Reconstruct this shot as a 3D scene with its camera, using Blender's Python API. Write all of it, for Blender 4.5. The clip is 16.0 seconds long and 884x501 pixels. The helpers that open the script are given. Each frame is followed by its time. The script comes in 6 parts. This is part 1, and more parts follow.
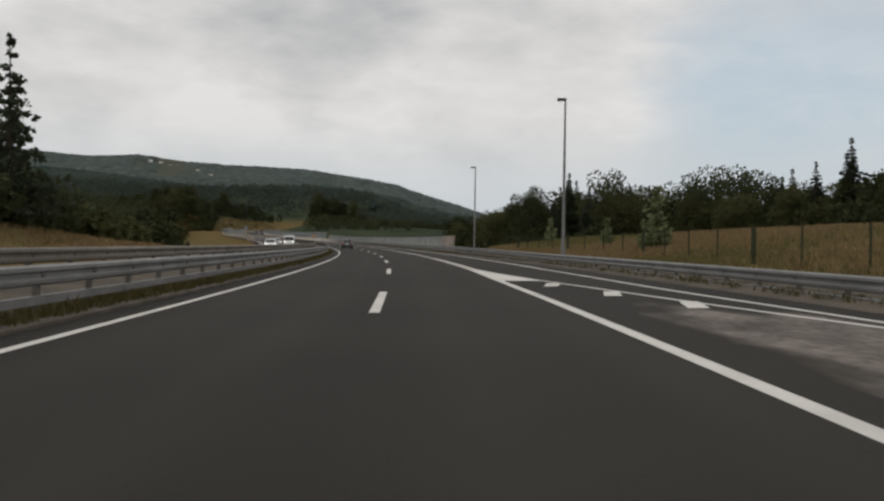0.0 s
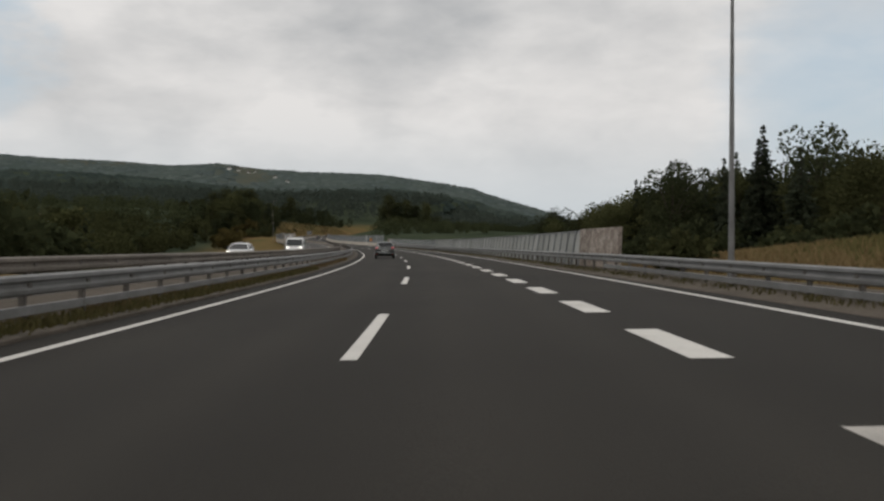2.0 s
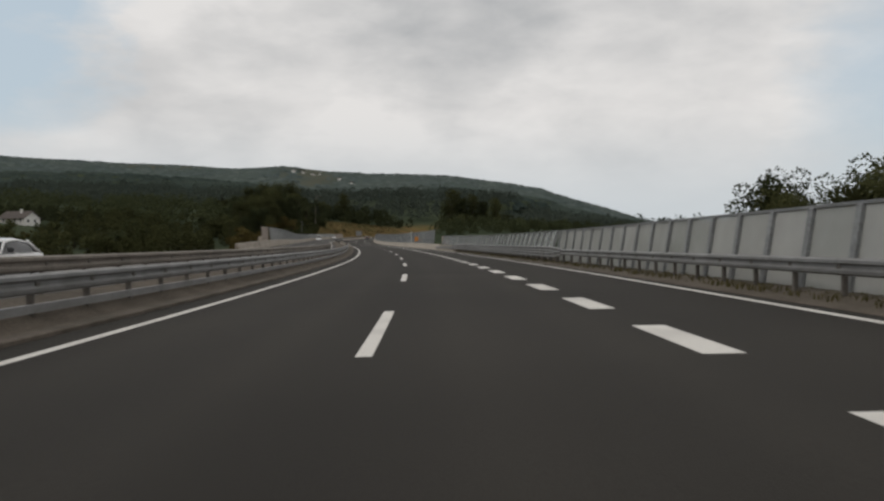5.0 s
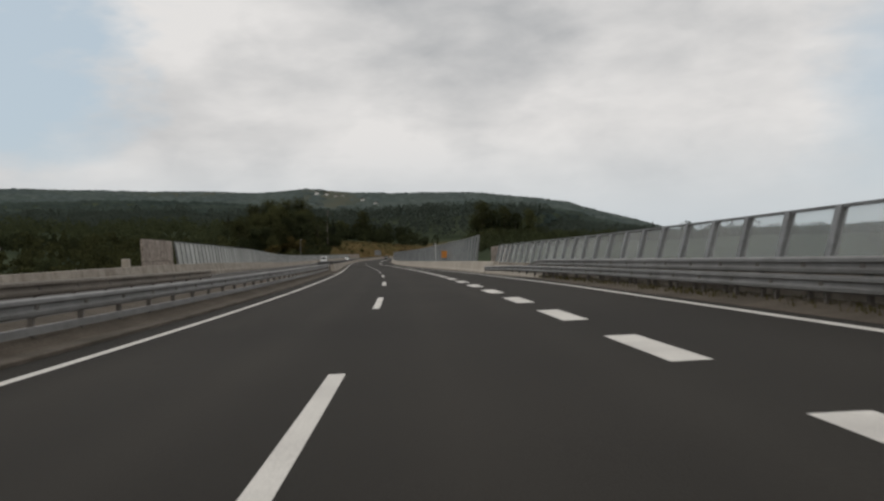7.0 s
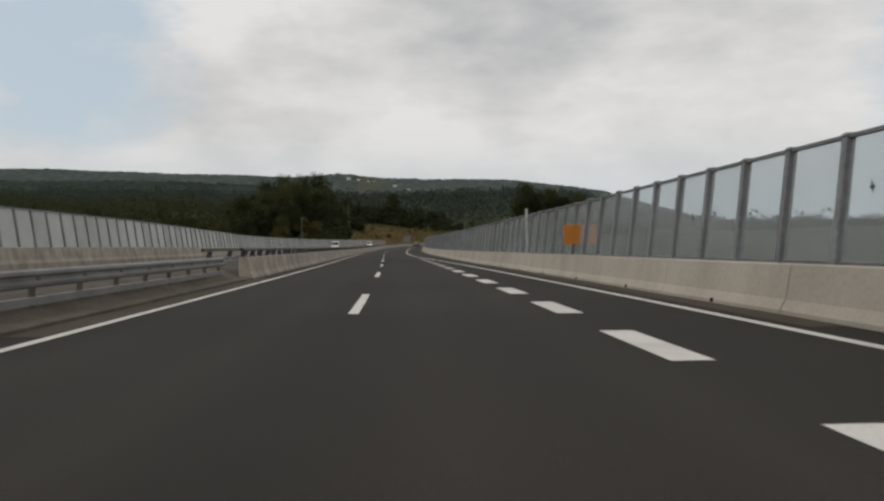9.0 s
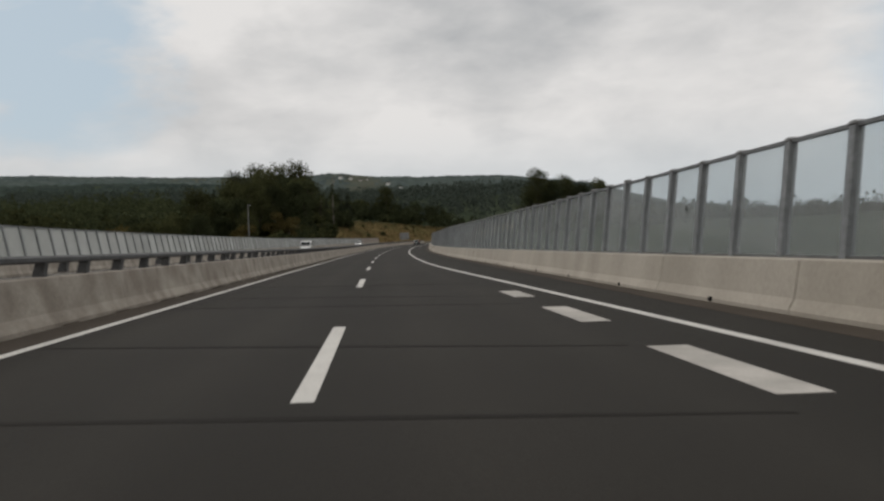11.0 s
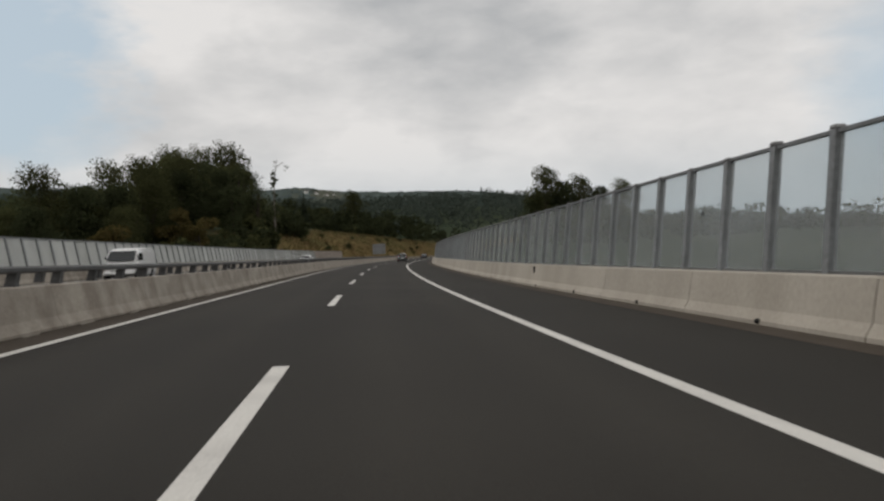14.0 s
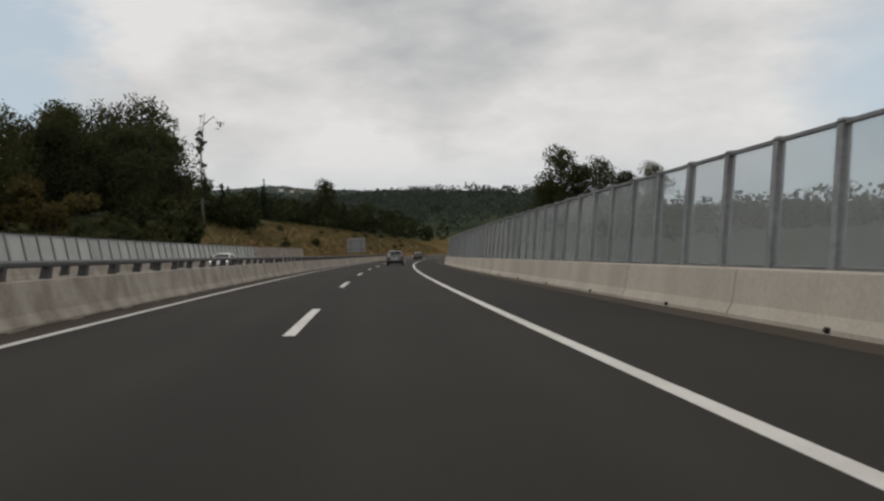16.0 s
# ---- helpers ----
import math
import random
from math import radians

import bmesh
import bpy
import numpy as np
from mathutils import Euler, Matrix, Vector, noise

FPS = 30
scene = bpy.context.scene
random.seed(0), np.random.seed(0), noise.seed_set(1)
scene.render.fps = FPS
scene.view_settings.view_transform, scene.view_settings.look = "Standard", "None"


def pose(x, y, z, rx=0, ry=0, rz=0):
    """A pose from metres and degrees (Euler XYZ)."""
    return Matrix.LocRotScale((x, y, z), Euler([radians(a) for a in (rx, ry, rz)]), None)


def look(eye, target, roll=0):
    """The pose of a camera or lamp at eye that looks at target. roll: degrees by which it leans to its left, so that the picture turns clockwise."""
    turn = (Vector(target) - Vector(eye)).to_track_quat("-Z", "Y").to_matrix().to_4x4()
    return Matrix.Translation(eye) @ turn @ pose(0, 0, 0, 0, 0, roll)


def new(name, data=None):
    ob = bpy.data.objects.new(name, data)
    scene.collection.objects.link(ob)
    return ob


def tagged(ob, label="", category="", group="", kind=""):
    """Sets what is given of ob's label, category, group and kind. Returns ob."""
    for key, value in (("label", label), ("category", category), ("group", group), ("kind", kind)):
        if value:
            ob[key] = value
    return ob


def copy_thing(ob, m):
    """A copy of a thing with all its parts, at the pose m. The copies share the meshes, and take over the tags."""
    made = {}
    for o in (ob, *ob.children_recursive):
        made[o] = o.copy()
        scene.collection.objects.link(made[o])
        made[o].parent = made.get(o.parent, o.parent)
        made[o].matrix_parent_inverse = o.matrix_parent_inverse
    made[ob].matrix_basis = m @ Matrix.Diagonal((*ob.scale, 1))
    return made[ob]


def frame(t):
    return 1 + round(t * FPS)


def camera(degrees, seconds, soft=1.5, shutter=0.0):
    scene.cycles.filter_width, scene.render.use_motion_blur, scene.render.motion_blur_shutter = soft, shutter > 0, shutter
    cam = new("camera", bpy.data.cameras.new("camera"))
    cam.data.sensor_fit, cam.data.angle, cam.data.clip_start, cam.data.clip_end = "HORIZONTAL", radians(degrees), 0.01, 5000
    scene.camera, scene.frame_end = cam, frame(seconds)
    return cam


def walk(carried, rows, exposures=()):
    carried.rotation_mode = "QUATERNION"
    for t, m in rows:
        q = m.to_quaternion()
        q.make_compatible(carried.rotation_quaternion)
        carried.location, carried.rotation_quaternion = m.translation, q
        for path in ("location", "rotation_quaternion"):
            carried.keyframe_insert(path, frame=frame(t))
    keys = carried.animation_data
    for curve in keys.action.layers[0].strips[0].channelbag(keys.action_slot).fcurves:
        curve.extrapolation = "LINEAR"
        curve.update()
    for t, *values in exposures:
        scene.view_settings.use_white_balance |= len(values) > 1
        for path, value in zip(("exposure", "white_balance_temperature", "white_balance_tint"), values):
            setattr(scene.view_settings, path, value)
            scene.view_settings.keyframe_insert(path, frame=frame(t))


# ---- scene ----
# ------------------------------------------------------------------ the road's line
# heading (degrees, left positive) every 30 m, height and crossfall every 60 m, from 60 m before the origin
KNOT_H = [-3.817, -2.069, -0.315, 1.445, 3.209, 4.924, 6.625, 8.327, 9.999, 11.609, 13.192, 14.693, 15.832, 16.51, 16.838, 16.846, 16.331, 15.558, 14.731, 13.834, 12.799, 11.629, 10.381, 9.09, 7.766, 6.412, 5.036, 3.645, 2.246, 0.842, -0.561, -1.964, -3.365, -4.765, -6.163, -7.559]
KNOT_Z = [0.02, 0.002, 0.002, 0.03, 0.287, 0.741, 1.593, 2.36, 3.177, 4.206, 5.486, 6.645, 7.892, 9.138, 10.378, 11.618, 12.857, 14.095]
KNOT_Q = [0.0124, 0.0125, 0.0153, 0.0142, 0.0139, 0.0074, -0.0102, -0.0188, -0.0199, -0.0209, -0.0196, -0.0199, -0.02, -0.02, -0.02, -0.02, -0.02, -0.02]
GRID = np.arange(-60.0, 971.0, 1.0)


def smooth(values, width):
    kernel = np.hanning(width)
    kernel /= kernel.sum()
    pad = width - 1
    return np.convolve(np.pad(values, pad, mode="edge"), kernel, mode="same")[pad:-pad]


HEAD = smooth(np.radians(np.interp(GRID, -60 + 30.0 * np.arange(36), KNOT_H)), 33)
ROAD_Z = smooth(np.interp(GRID, -60 + 60.0 * np.arange(18), KNOT_Z), 63)
ROAD_Q = smooth(np.interp(GRID, -60 + 60.0 * np.arange(18), KNOT_Q), 63)
ROAD_X = np.concatenate(([0], np.cumsum(-np.sin((HEAD[1:] + HEAD[:-1]) / 2))))
ROAD_Y = np.concatenate(([0], np.cumsum(np.cos((HEAD[1:] + HEAD[:-1]) / 2))))
ROAD_X -= ROAD_X[60]
ROAD_Y -= ROAD_Y[60]


def at(s, d, z=0.0):
    """The place s metres along the dashed line, d metres to its right, z over the asphalt."""
    h = np.interp(s, GRID, HEAD)
    return Vector((np.interp(s, GRID, ROAD_X) + d * math.cos(h), np.interp(s, GRID, ROAD_Y) + d * math.sin(h),
                   np.interp(s, GRID, ROAD_Z) + np.interp(s, GRID, ROAD_Q) * d + z))


def heading(s):
    return math.degrees(np.interp(s, GRID, HEAD))


def place(s, d, z=0.0, turn=0.0):
    """A pose on the road that faces along it."""
    p = at(s, d, z)
    return pose(p.x, p.y, p.z, 0, 0, heading(s) + turn)


# ------------------------------------------------------------------ the camera
cam = camera(55.25, 16.0, soft=2.5, shutter=0.06)
# seconds; metres along the road and right of the dashed line; yaw against the road, pitch and roll in degrees
DRIVE = [
    (0, 19.154, 0.646, -1.489, -0.450, -0.857),
    (0.5, 33.983, 0.738, -0.950, -0.876, -0.057),
    (1, 48.804, 0.879, 0.145, -0.717, -0.220),
    (1.5, 63.753, 0.904, -0.314, -0.081, -1.503),
    (2, 78.537, 0.960, 0.246, -0.194, -0.165),
    (2.5, 93.351, 0.977, 0.313, -1.221, -0.169),
    (3, 108.384, 0.949, 0.634, -1.091, 0.031),
    (3.5, 123.520, 0.838, 1.000, -0.821, -0.887),
    (4, 138.498, 0.706, 0.602, -0.819, -1.237),
    (4.5, 153.500, 0.720, 0.135, -0.442, -0.517),
    (5, 168.429, 0.735, -0.333, -0.065, 0.204),
    (5.5, 183.336, 0.749, -0.801, 0.312, 0.924),
    (6, 198.274, 0.763, -1.268, 0.689, 1.645),
    (6.5, 213.295, 0.777, -1.736, 1.065, 2.366),
    (7, 228.261, 0.841, -1.723, 1.212, 2.153),
    (7.5, 243.457, 0.899, -1.500, 1.359, -0.438),
    (8, 258.662, 0.871, -1.510, 0.692, -0.212),
    (8.5, 273.411, 0.886, -1.961, 0.608, 0.411),
    (9, 288.658, 0.859, -2.430, 0.452, 1.062),
    (9.5, 304.035, 0.831, -2.898, 0.297, 1.714),
    (10, 319.526, 0.804, -3.366, 0.141, 2.365),
    (10.5, 335.113, 0.776, -3.835, -0.015, 3.016),
    (11, 350.839, 0.635, -4.118, 0.313, 2.566),
    (11.5, 366.375, 0.695, -3.946, 1.074, 3.285),
    (12, 382.003, 0.770, -4.524, 1.041, 4.15),
    (12.5, 397.276, 0.858, -6.013, 1.501, 2.104),
    (13, 412.660, 0.946, -5.841, 1.571, 2.154),
    (13.5, 428.260, 0.983, -5.038, 1.177, 2.642),
    (14, 443.847, 0.947, -5.339, 1.380, 2.308),
    (14.5, 459.679, 0.942, -5.480, 1.569, 2.100),
    (15, 475.280, 1.026, -5.014, 2.076, 1.211),
    (15.5, 491.046, 1.089, -4.353, 1.911, 3.139),
    (16, 506.913, 1.191, -5.104, 1.309, 2.234),
]
EYE = 1.153
rows = []
for t, s, d, yaw, pitch, roll in DRIVE:
    p = at(s, d, EYE)
    rows.append((t, pose(p.x, p.y, p.z, 90 + pitch, roll, heading(s) + yaw)))
walk(cam, rows, [(0, 0.0), (16, 0.0)])

# ------------------------------------------------------------------ sky and sun
SUN_EL, SUN_AZ = 48.0, 110.0  # azimuth to the left of the first heading
world = bpy.data.worlds.new("cloudy_sky")
scene.world = world
world.use_nodes = True
wt = world.node_tree
wt.nodes.clear()


def wnode(kind, **inputs):
    n = wt.nodes.new(kind)
    for k, v in inputs.items():
        n.inputs[int(k[1:])].default_value = v
    return n


def wmath(op, a, b=0.0, clamp=False):
    n = wt.nodes.new("ShaderNodeMath")
    n.operation, n.use_clamp = op, clamp
    for i, v in enumerate((a, b)):
        if isinstance(v, (int, float)):
            n.inputs[i].default_value = v
        else:
            wt.links.new(v, n.inputs[i])
    return n.outputs[0]


def wmix(fac, a, b):
    n = wt.nodes.new("ShaderNodeMixRGB")
    wt.links.new(fac, n.inputs[0]) if not isinstance(fac, float) else None
    for i, v in ((1, a), (2, b)):
        if isinstance(v, tuple):
            n.inputs[i].default_value = (*v, 1)
        else:
            wt.links.new(v, n.inputs[i])
    return n.outputs[0]


coord = wt.nodes.new("ShaderNodeTexCoord")
split = wt.nodes.new("ShaderNodeSeparateXYZ")
wt.links.new(coord.outputs["Generated"], split.inputs[0])
dx, dy, dz = split.outputs
# soft banks of cloud, flattened towards the horizon
deck = wt.nodes.new("ShaderNodeCombineXYZ")
for socket, value in zip(deck.inputs, (dx, dy, wmath("MULTIPLY", dz, 2.3))):
    wt.links.new(value, socket)


def cloud(scale, detail, offset, rough=0.5, twist=0.25, colour=False):
    m = wt.nodes.new("ShaderNodeMapping")
    m.inputs["Location"].default_value = offset
    wt.links.new(deck.outputs[0], m.inputs[0])
    n = wt.nodes.new("ShaderNodeTexNoise")
    n.inputs["Scale"].default_value, n.inputs["Detail"].default_value = scale, detail
    n.inputs["Roughness"].default_value, n.inputs["Distortion"].default_value = rough, twist
    wt.links.new(m.outputs[0], n.inputs["Vector"])
    return n.outputs[1 if colour else 0]


# ragged outlines: the direction, pushed about by a noise
ragged = wt.nodes.new("ShaderNodeVectorMath")
ragged.operation = "MULTIPLY_ADD"
wt.links.new(cloud(6.0, 5, (1.3, 4.4, 0.7), 0.55, 0.0, True), ragged.inputs[0])
ragged.inputs[1].default_value = (0.26, 0.26, 0.17)
drift = wt.nodes.new("ShaderNodeVectorMath")
drift.operation = "SUBTRACT"
wt.links.new(coord.outputs["Generated"], drift.inputs[0])
drift.inputs[1].default_value = (0.13, 0.13, 0.085)
wt.links.new(drift.outputs[0], ragged.inputs[2])
unit = wt.nodes.new("ShaderNodeVectorMath")
unit.operation = "NORMALIZE"
wt.links.new(ragged.outputs[0], unit.inputs[0])


def bank(az, el, near, far):
    """1 about a direction (degrees left of north, degrees up), 0 away from it."""
    a, e = radians(az), radians(el)
    v = wt.nodes.new("ShaderNodeVectorMath")
    v.operation = "DOT_PRODUCT"
    wt.links.new(unit.outputs[0], v.inputs[0])
    v.inputs[1].default_value = (-math.sin(a) * math.cos(e), math.cos(a) * math.cos(e), math.sin(e))
    r = wt.nodes.new("ShaderNodeMapRange")
    r.interpolation_type = "SMOOTHSTEP"
    wt.links.new(v.outputs["Value"], r.inputs[0])
    r.inputs[1].default_value, r.inputs[2].default_value = math.cos(radians(far)), math.cos(radians(near))
    return r.outputs[0]


nishita = wt.nodes.new("ShaderNodeTexSky")
nishita.sky_type, nishita.sun_disc = "NISHITA", False
nishita.sun_elevation, nishita.sun_rotation = radians(SUN_EL), radians(-SUN_AZ)
nishita.air_density, nishita.dust_density = 1.0, 2.5
blue = wt.nodes.new("ShaderNodeMixRGB")
blue.blend_type, blue.inputs[0].default_value = "MULTIPLY", 1.0
blue.inputs[2].default_value = (0.1, 0.1, 0.1, 1)
wt.links.new(nishita.outputs[0], blue.inputs[1])
billow, wisp = cloud(4.2, 5, (3.1, 1.2, 0.0)), cloud(11.0, 5, (0.4, 5.2, 2.0), 0.55)
tone = wmath("ADD", wmath("MULTIPLY", billow, 1.6), wmath("MULTIPLY", wisp, 0.85))
tone = wmath("SUBTRACT", tone, 0.44)
for az, el, near, far, depth in ((9, 16.0, 0, 9, 0.46), (17, 19, 0, 9, 0.24), (20, 11, 0, 6, 0.14), (0, 23, 2, 12, 0.15), (-6, 20, 0, 8, 0.1)):
    tone = wmath("SUBTRACT", tone, wmath("MULTIPLY", bank(az, el, near, far), depth))
for az, el, near, far, lift in ((14, 11, 0, 6, 0.16), (-8, 13, 2, 9, 0.14), (26, 16, 0, 7, 0.16)):
    tone = wmath("ADD", tone, wmath("MULTIPLY", bank(az, el, near, far), lift))
tone = wmath("ADD", tone, 0.0, True)
clouds = wmix(tone, (0.43, 0.44, 0.45), (0.765, 0.748, 0.733))
thin = wmix(0.5, blue.outputs[0], (0.54, 0.63, 0.695))
thin.node.inputs[0].default_value = 0.8
gap = wmath("ADD", bank(36.5, 13.5, 1, 8.5), wmath("MULTIPLY", bank(-24, 7, 2, 13), 0.7), True)
gap = wmath("ADD", gap, wmath("MULTIPLY", bank(60, 24, 4, 18), 0.8), True)
gap = wmath("MULTIPLY", gap, wmath("SUBTRACT", 1.7, wisp), True)
sky = wmix(gap, clouds, thin)
low = wt.nodes.new("ShaderNodeMapRange")
low.interpolation_type = "SMOOTHSTEP"
low.inputs[1].default_value, low.inputs[2].default_value = 0.02, 0.17
wt.links.new(dz, low.inputs[0])
sky = wmix(low.outputs[0], (0.57, 0.61, 0.635), sky)
back = wt.nodes.new("ShaderNodeBackground")
wt.links.new(sky, back.inputs[0])
back.inputs[1].default_value = 1.0
out = wt.nodes.new("ShaderNodeOutputWorld")
wt.links.new(back.outputs[0], out.inputs[0])

sun = new("sun", bpy.data.lights.new("sun", "SUN"))
sun.data.energy, sun.data.angle, sun.data.color = 0.6, radians(20), (1, 0.95, 0.88)
sun.matrix_world = look((-math.sin(radians(SUN_AZ)) * math.cos(radians(SUN_EL)), math.cos(radians(SUN_AZ)) * math.cos(radians(SUN_EL)), math.sin(radians(SUN_EL))), (0, 0, 0))


# ------------------------------------------------------------------ materials
def material(name, base, rough=0.8, second=None, scale=4.0, fine=40.0, bump=0.0, metal=0.0, vary=0.0, spread=(0.35, 0.65),
             stretch=(1, 1, 1), grain=0.25, bump_scale=None):
    """A surface with two scales of noise between two colours, fine relief, and change from piece to piece."""
    m = bpy.data.materials.new(name)
    m.use_nodes = True
    nt = m.node_tree
    b = nt.nodes["Principled BSDF"]
    b.inputs["Roughness"].default_value, b.inputs["Metallic"].default_value = rough, metal
    b.inputs["Specular IOR Level"].default_value = 0.5 if rough < 0.7 else 0.2
    geo = nt.nodes.new("ShaderNodeNewGeometry")
    mp = nt.nodes.new("ShaderNodeMapping")
    mp.inputs["Scale"].default_value = stretch
    nt.links.new(geo.outputs["Position"], mp.inputs[0])

    def noise_of(sc, det):
        n = nt.nodes.new("ShaderNodeTexNoise")
        n.inputs["Scale"].default_value, n.inputs["Detail"].default_value = sc, det
        nt.links.new(mp.outputs[0], n.inputs["Vector"])
        return n.outputs[0]

    big, small = noise_of(1.0 / scale, 5), noise_of(fine, 3)
    r = nt.nodes.new("ShaderNodeMapRange")
    r.inputs[1].default_value, r.inputs[2].default_value = spread
    nt.links.new(big, r.inputs[0])
    mix = nt.nodes.new("ShaderNodeMixRGB")
    mix.inputs[1].default_value, mix.inputs[2].default_value = (*base, 1), (*(second or tuple(c * 0.75 for c in base)), 1)
    nt.links.new(r.outputs[0], mix.inputs[0])
    g = nt.nodes.new("ShaderNodeMapRange")
    g.inputs[1].default_value, g.inputs[2].default_value = 0.25, 0.75
    g.inputs[3].default_value, g.inputs[4].default_value = 1 - grain, 1 + grain
    nt.links.new(small, g.inputs[0])
    mul = nt.nodes.new("ShaderNodeMixRGB")
    mul.blend_type, mul.inputs[0].default_value = "MULTIPLY", 1.0
    nt.links.new(mix.outputs[0], mul.inputs[1])
    nt.links.new(g.outputs[0], mul.inputs[2])
    colour = mul.outputs[0]
    if vary:
        info = nt.nodes.new("ShaderNodeObjectInfo")
        hs = nt.nodes.new("ShaderNodeHueSaturation")
        v = nt.nodes.new("ShaderNodeMapRange")
        v.inputs[3].default_value, v.inputs[4].default_value = 1 - vary, 1 + vary
        nt.links.new(info.outputs["Random"], v.inputs[0])
        nt.links.new(v.outputs[0], hs.inputs["Value"])
        nt.links.new(colour, hs.inputs["Color"])
        colour = hs.outputs[0]
    nt.links.new(colour, b.inputs["Base Color"])
    if bump:
        bp = nt.nodes.new("ShaderNodeBump")
        bp.inputs["Strength"].default_value, bp.inputs["Distance"].default_value = bump, 0.02
        nt.links.new(noise_of(bump_scale, 4) if bump_scale else small, bp.inputs["Height"])
        nt.links.new(bp.outputs[0], b.inputs["Normal"])
    return m


def leaf_material(name, base, second, vary=0.3):
    """Foliage: colour changes from clump to clump and tree to tree, and light comes through the leaves."""
    m = bpy.data.materials.new(name)
    m.use_nodes = True
    nt = m.node_tree
    nt.nodes.clear()
    geo, info = nt.nodes.new("ShaderNodeNewGeometry"), nt.nodes.new("ShaderNodeObjectInfo")
    mix = nt.nodes.new("ShaderNodeMixRGB")
    mix.inputs[1].default_value, mix.inputs[2].default_value = (*base, 1), (*second, 1)
    nt.links.new(geo.outputs["Random Per Island"], mix.inputs[0])
    v = nt.nodes.new("ShaderNodeMapRange")
    v.inputs[3].default_value, v.inputs[4].default_value = 1 - vary, 1 + vary
    nt.links.new(info.outputs["Random"], v.inputs[0])
    hs = nt.nodes.new("ShaderNodeHueSaturation")
    nt.links.new(v.outputs[0], hs.inputs["Value"])
    nt.links.new(mix.outputs[0], hs.inputs["Color"])
    a, t = nt.nodes.new("ShaderNodeBsdfDiffuse"), nt.nodes.new("ShaderNodeBsdfTranslucent")
    ms, o = nt.nodes.new("ShaderNodeMixShader"), nt.nodes.new("ShaderNodeOutputMaterial")
    ms.inputs[0].default_value = 0.35
    for n in (a, t):
        nt.links.new(hs.outputs[0], n.inputs[0])
    nt.links.new(a.outputs[0], ms.inputs[1])
    nt.links.new(t.outputs[0], ms.inputs[2])
    nt.links.new(ms.outputs[0], o.inputs[0])
    return m


def canopy_material(name, base, second):
    """Closed far woods: matt, changing from clump to clump and, softly, from slope to slope."""
    m = material(name, base, 1.0, second, 160.0, 0.05, grain=0.1)
    nt = m.node_tree
    b = nt.nodes["Principled BSDF"]
    b.inputs["Specular IOR Level"].default_value = 0.0
    geo, v, mul = nt.nodes.new("ShaderNodeNewGeometry"), nt.nodes.new("ShaderNodeMapRange"), nt.nodes.new("ShaderNodeMixRGB")
    v.inputs[3].default_value, v.inputs[4].default_value = 0.86, 1.14
    mul.blend_type, mul.inputs[0].default_value = "MULTIPLY", 1.0
    source = b.inputs["Base Color"].links[0].from_socket
    nt.links.new(geo.outputs["Random Per Island"], v.inputs[0])
    nt.links.new(source, mul.inputs[1])
    nt.links.new(v.outputs[0], mul.inputs[2])
    nt.links.new(mul.outputs[0], b.inputs["Base Color"])
    return m


def pane_material(name, tint, dust, amount):
    """Clear acrylic with a film of dust: seen through, a little grey, a little glossy."""
    m = bpy.data.materials.new(name)
    m.use_nodes = True
    nt = m.node_tree
    nt.nodes.clear()
    tr, df, gl = nt.nodes.new("ShaderNodeBsdfTransparent"), nt.nodes.new("ShaderNodeBsdfDiffuse"), nt.nodes.new("ShaderNodeBsdfGlossy")
    tl = nt.nodes.new("ShaderNodeBsdfTranslucent")
    tr.inputs[0].default_value, df.inputs[0].default_value, tl.inputs[0].default_value = (*tint, 1), (*dust, 1), (*dust, 1)
    gl.inputs["Roughness"].default_value = 0.08
    geo, info = nt.nodes.new("ShaderNodeNewGeometry"), nt.nodes.new("ShaderNodeObjectInfo")
    n = nt.nodes.new("ShaderNodeTexNoise")
    n.inputs["Scale"].default_value, n.inputs["Detail"].default_value = 0.9, 5
    nt.links.new(geo.outputs["Position"], n.inputs["Vector"])
    add = nt.nodes.new("ShaderNodeMath")
    add.operation = "ADD"
    nt.links.new(n.outputs[0], add.inputs[0])
    nt.links.new(info.outputs["Random"], add.inputs[1])
    r = nt.nodes.new("ShaderNodeMapRange")
    r.inputs[1].default_value, r.inputs[2].default_value = 0.3, 1.7
    r.inputs[3].default_value, r.inputs[4].default_value = amount * 0.7, amount * 1.3
    nt.links.new(add.outputs[0], r.inputs[0])
    film, dusty, top, o = (nt.nodes.new(k) for k in ("ShaderNodeMixShader", "ShaderNodeMixShader", "ShaderNodeMixShader", "ShaderNodeOutputMaterial"))
    film.inputs[0].default_value = 0.5
    nt.links.new(df.outputs[0], film.inputs[1])
    nt.links.new(tl.outputs[0], film.inputs[2])
    nt.links.new(r.outputs[0], dusty.inputs[0])
    nt.links.new(tr.outputs[0], dusty.inputs[1])
    nt.links.new(film.outputs[0], dusty.inputs[2])
    fr, gloss = nt.nodes.new("ShaderNodeLayerWeight"), nt.nodes.new("ShaderNodeMath")
    fr.inputs[0].default_value = 0.2
    gloss.operation, gloss.inputs[1].default_value = "MULTIPLY", 0.09
    nt.links.new(fr.outputs["Facing"], gloss.inputs[0])
    nt.links.new(gloss.outputs[0], top.inputs[0])
    nt.links.new(dusty.outputs[0], top.inputs[1])
    nt.links.new(gl.outputs[0], top.inputs[2])
    nt.links.new(top.outputs[0], o.inputs[0])
    return m


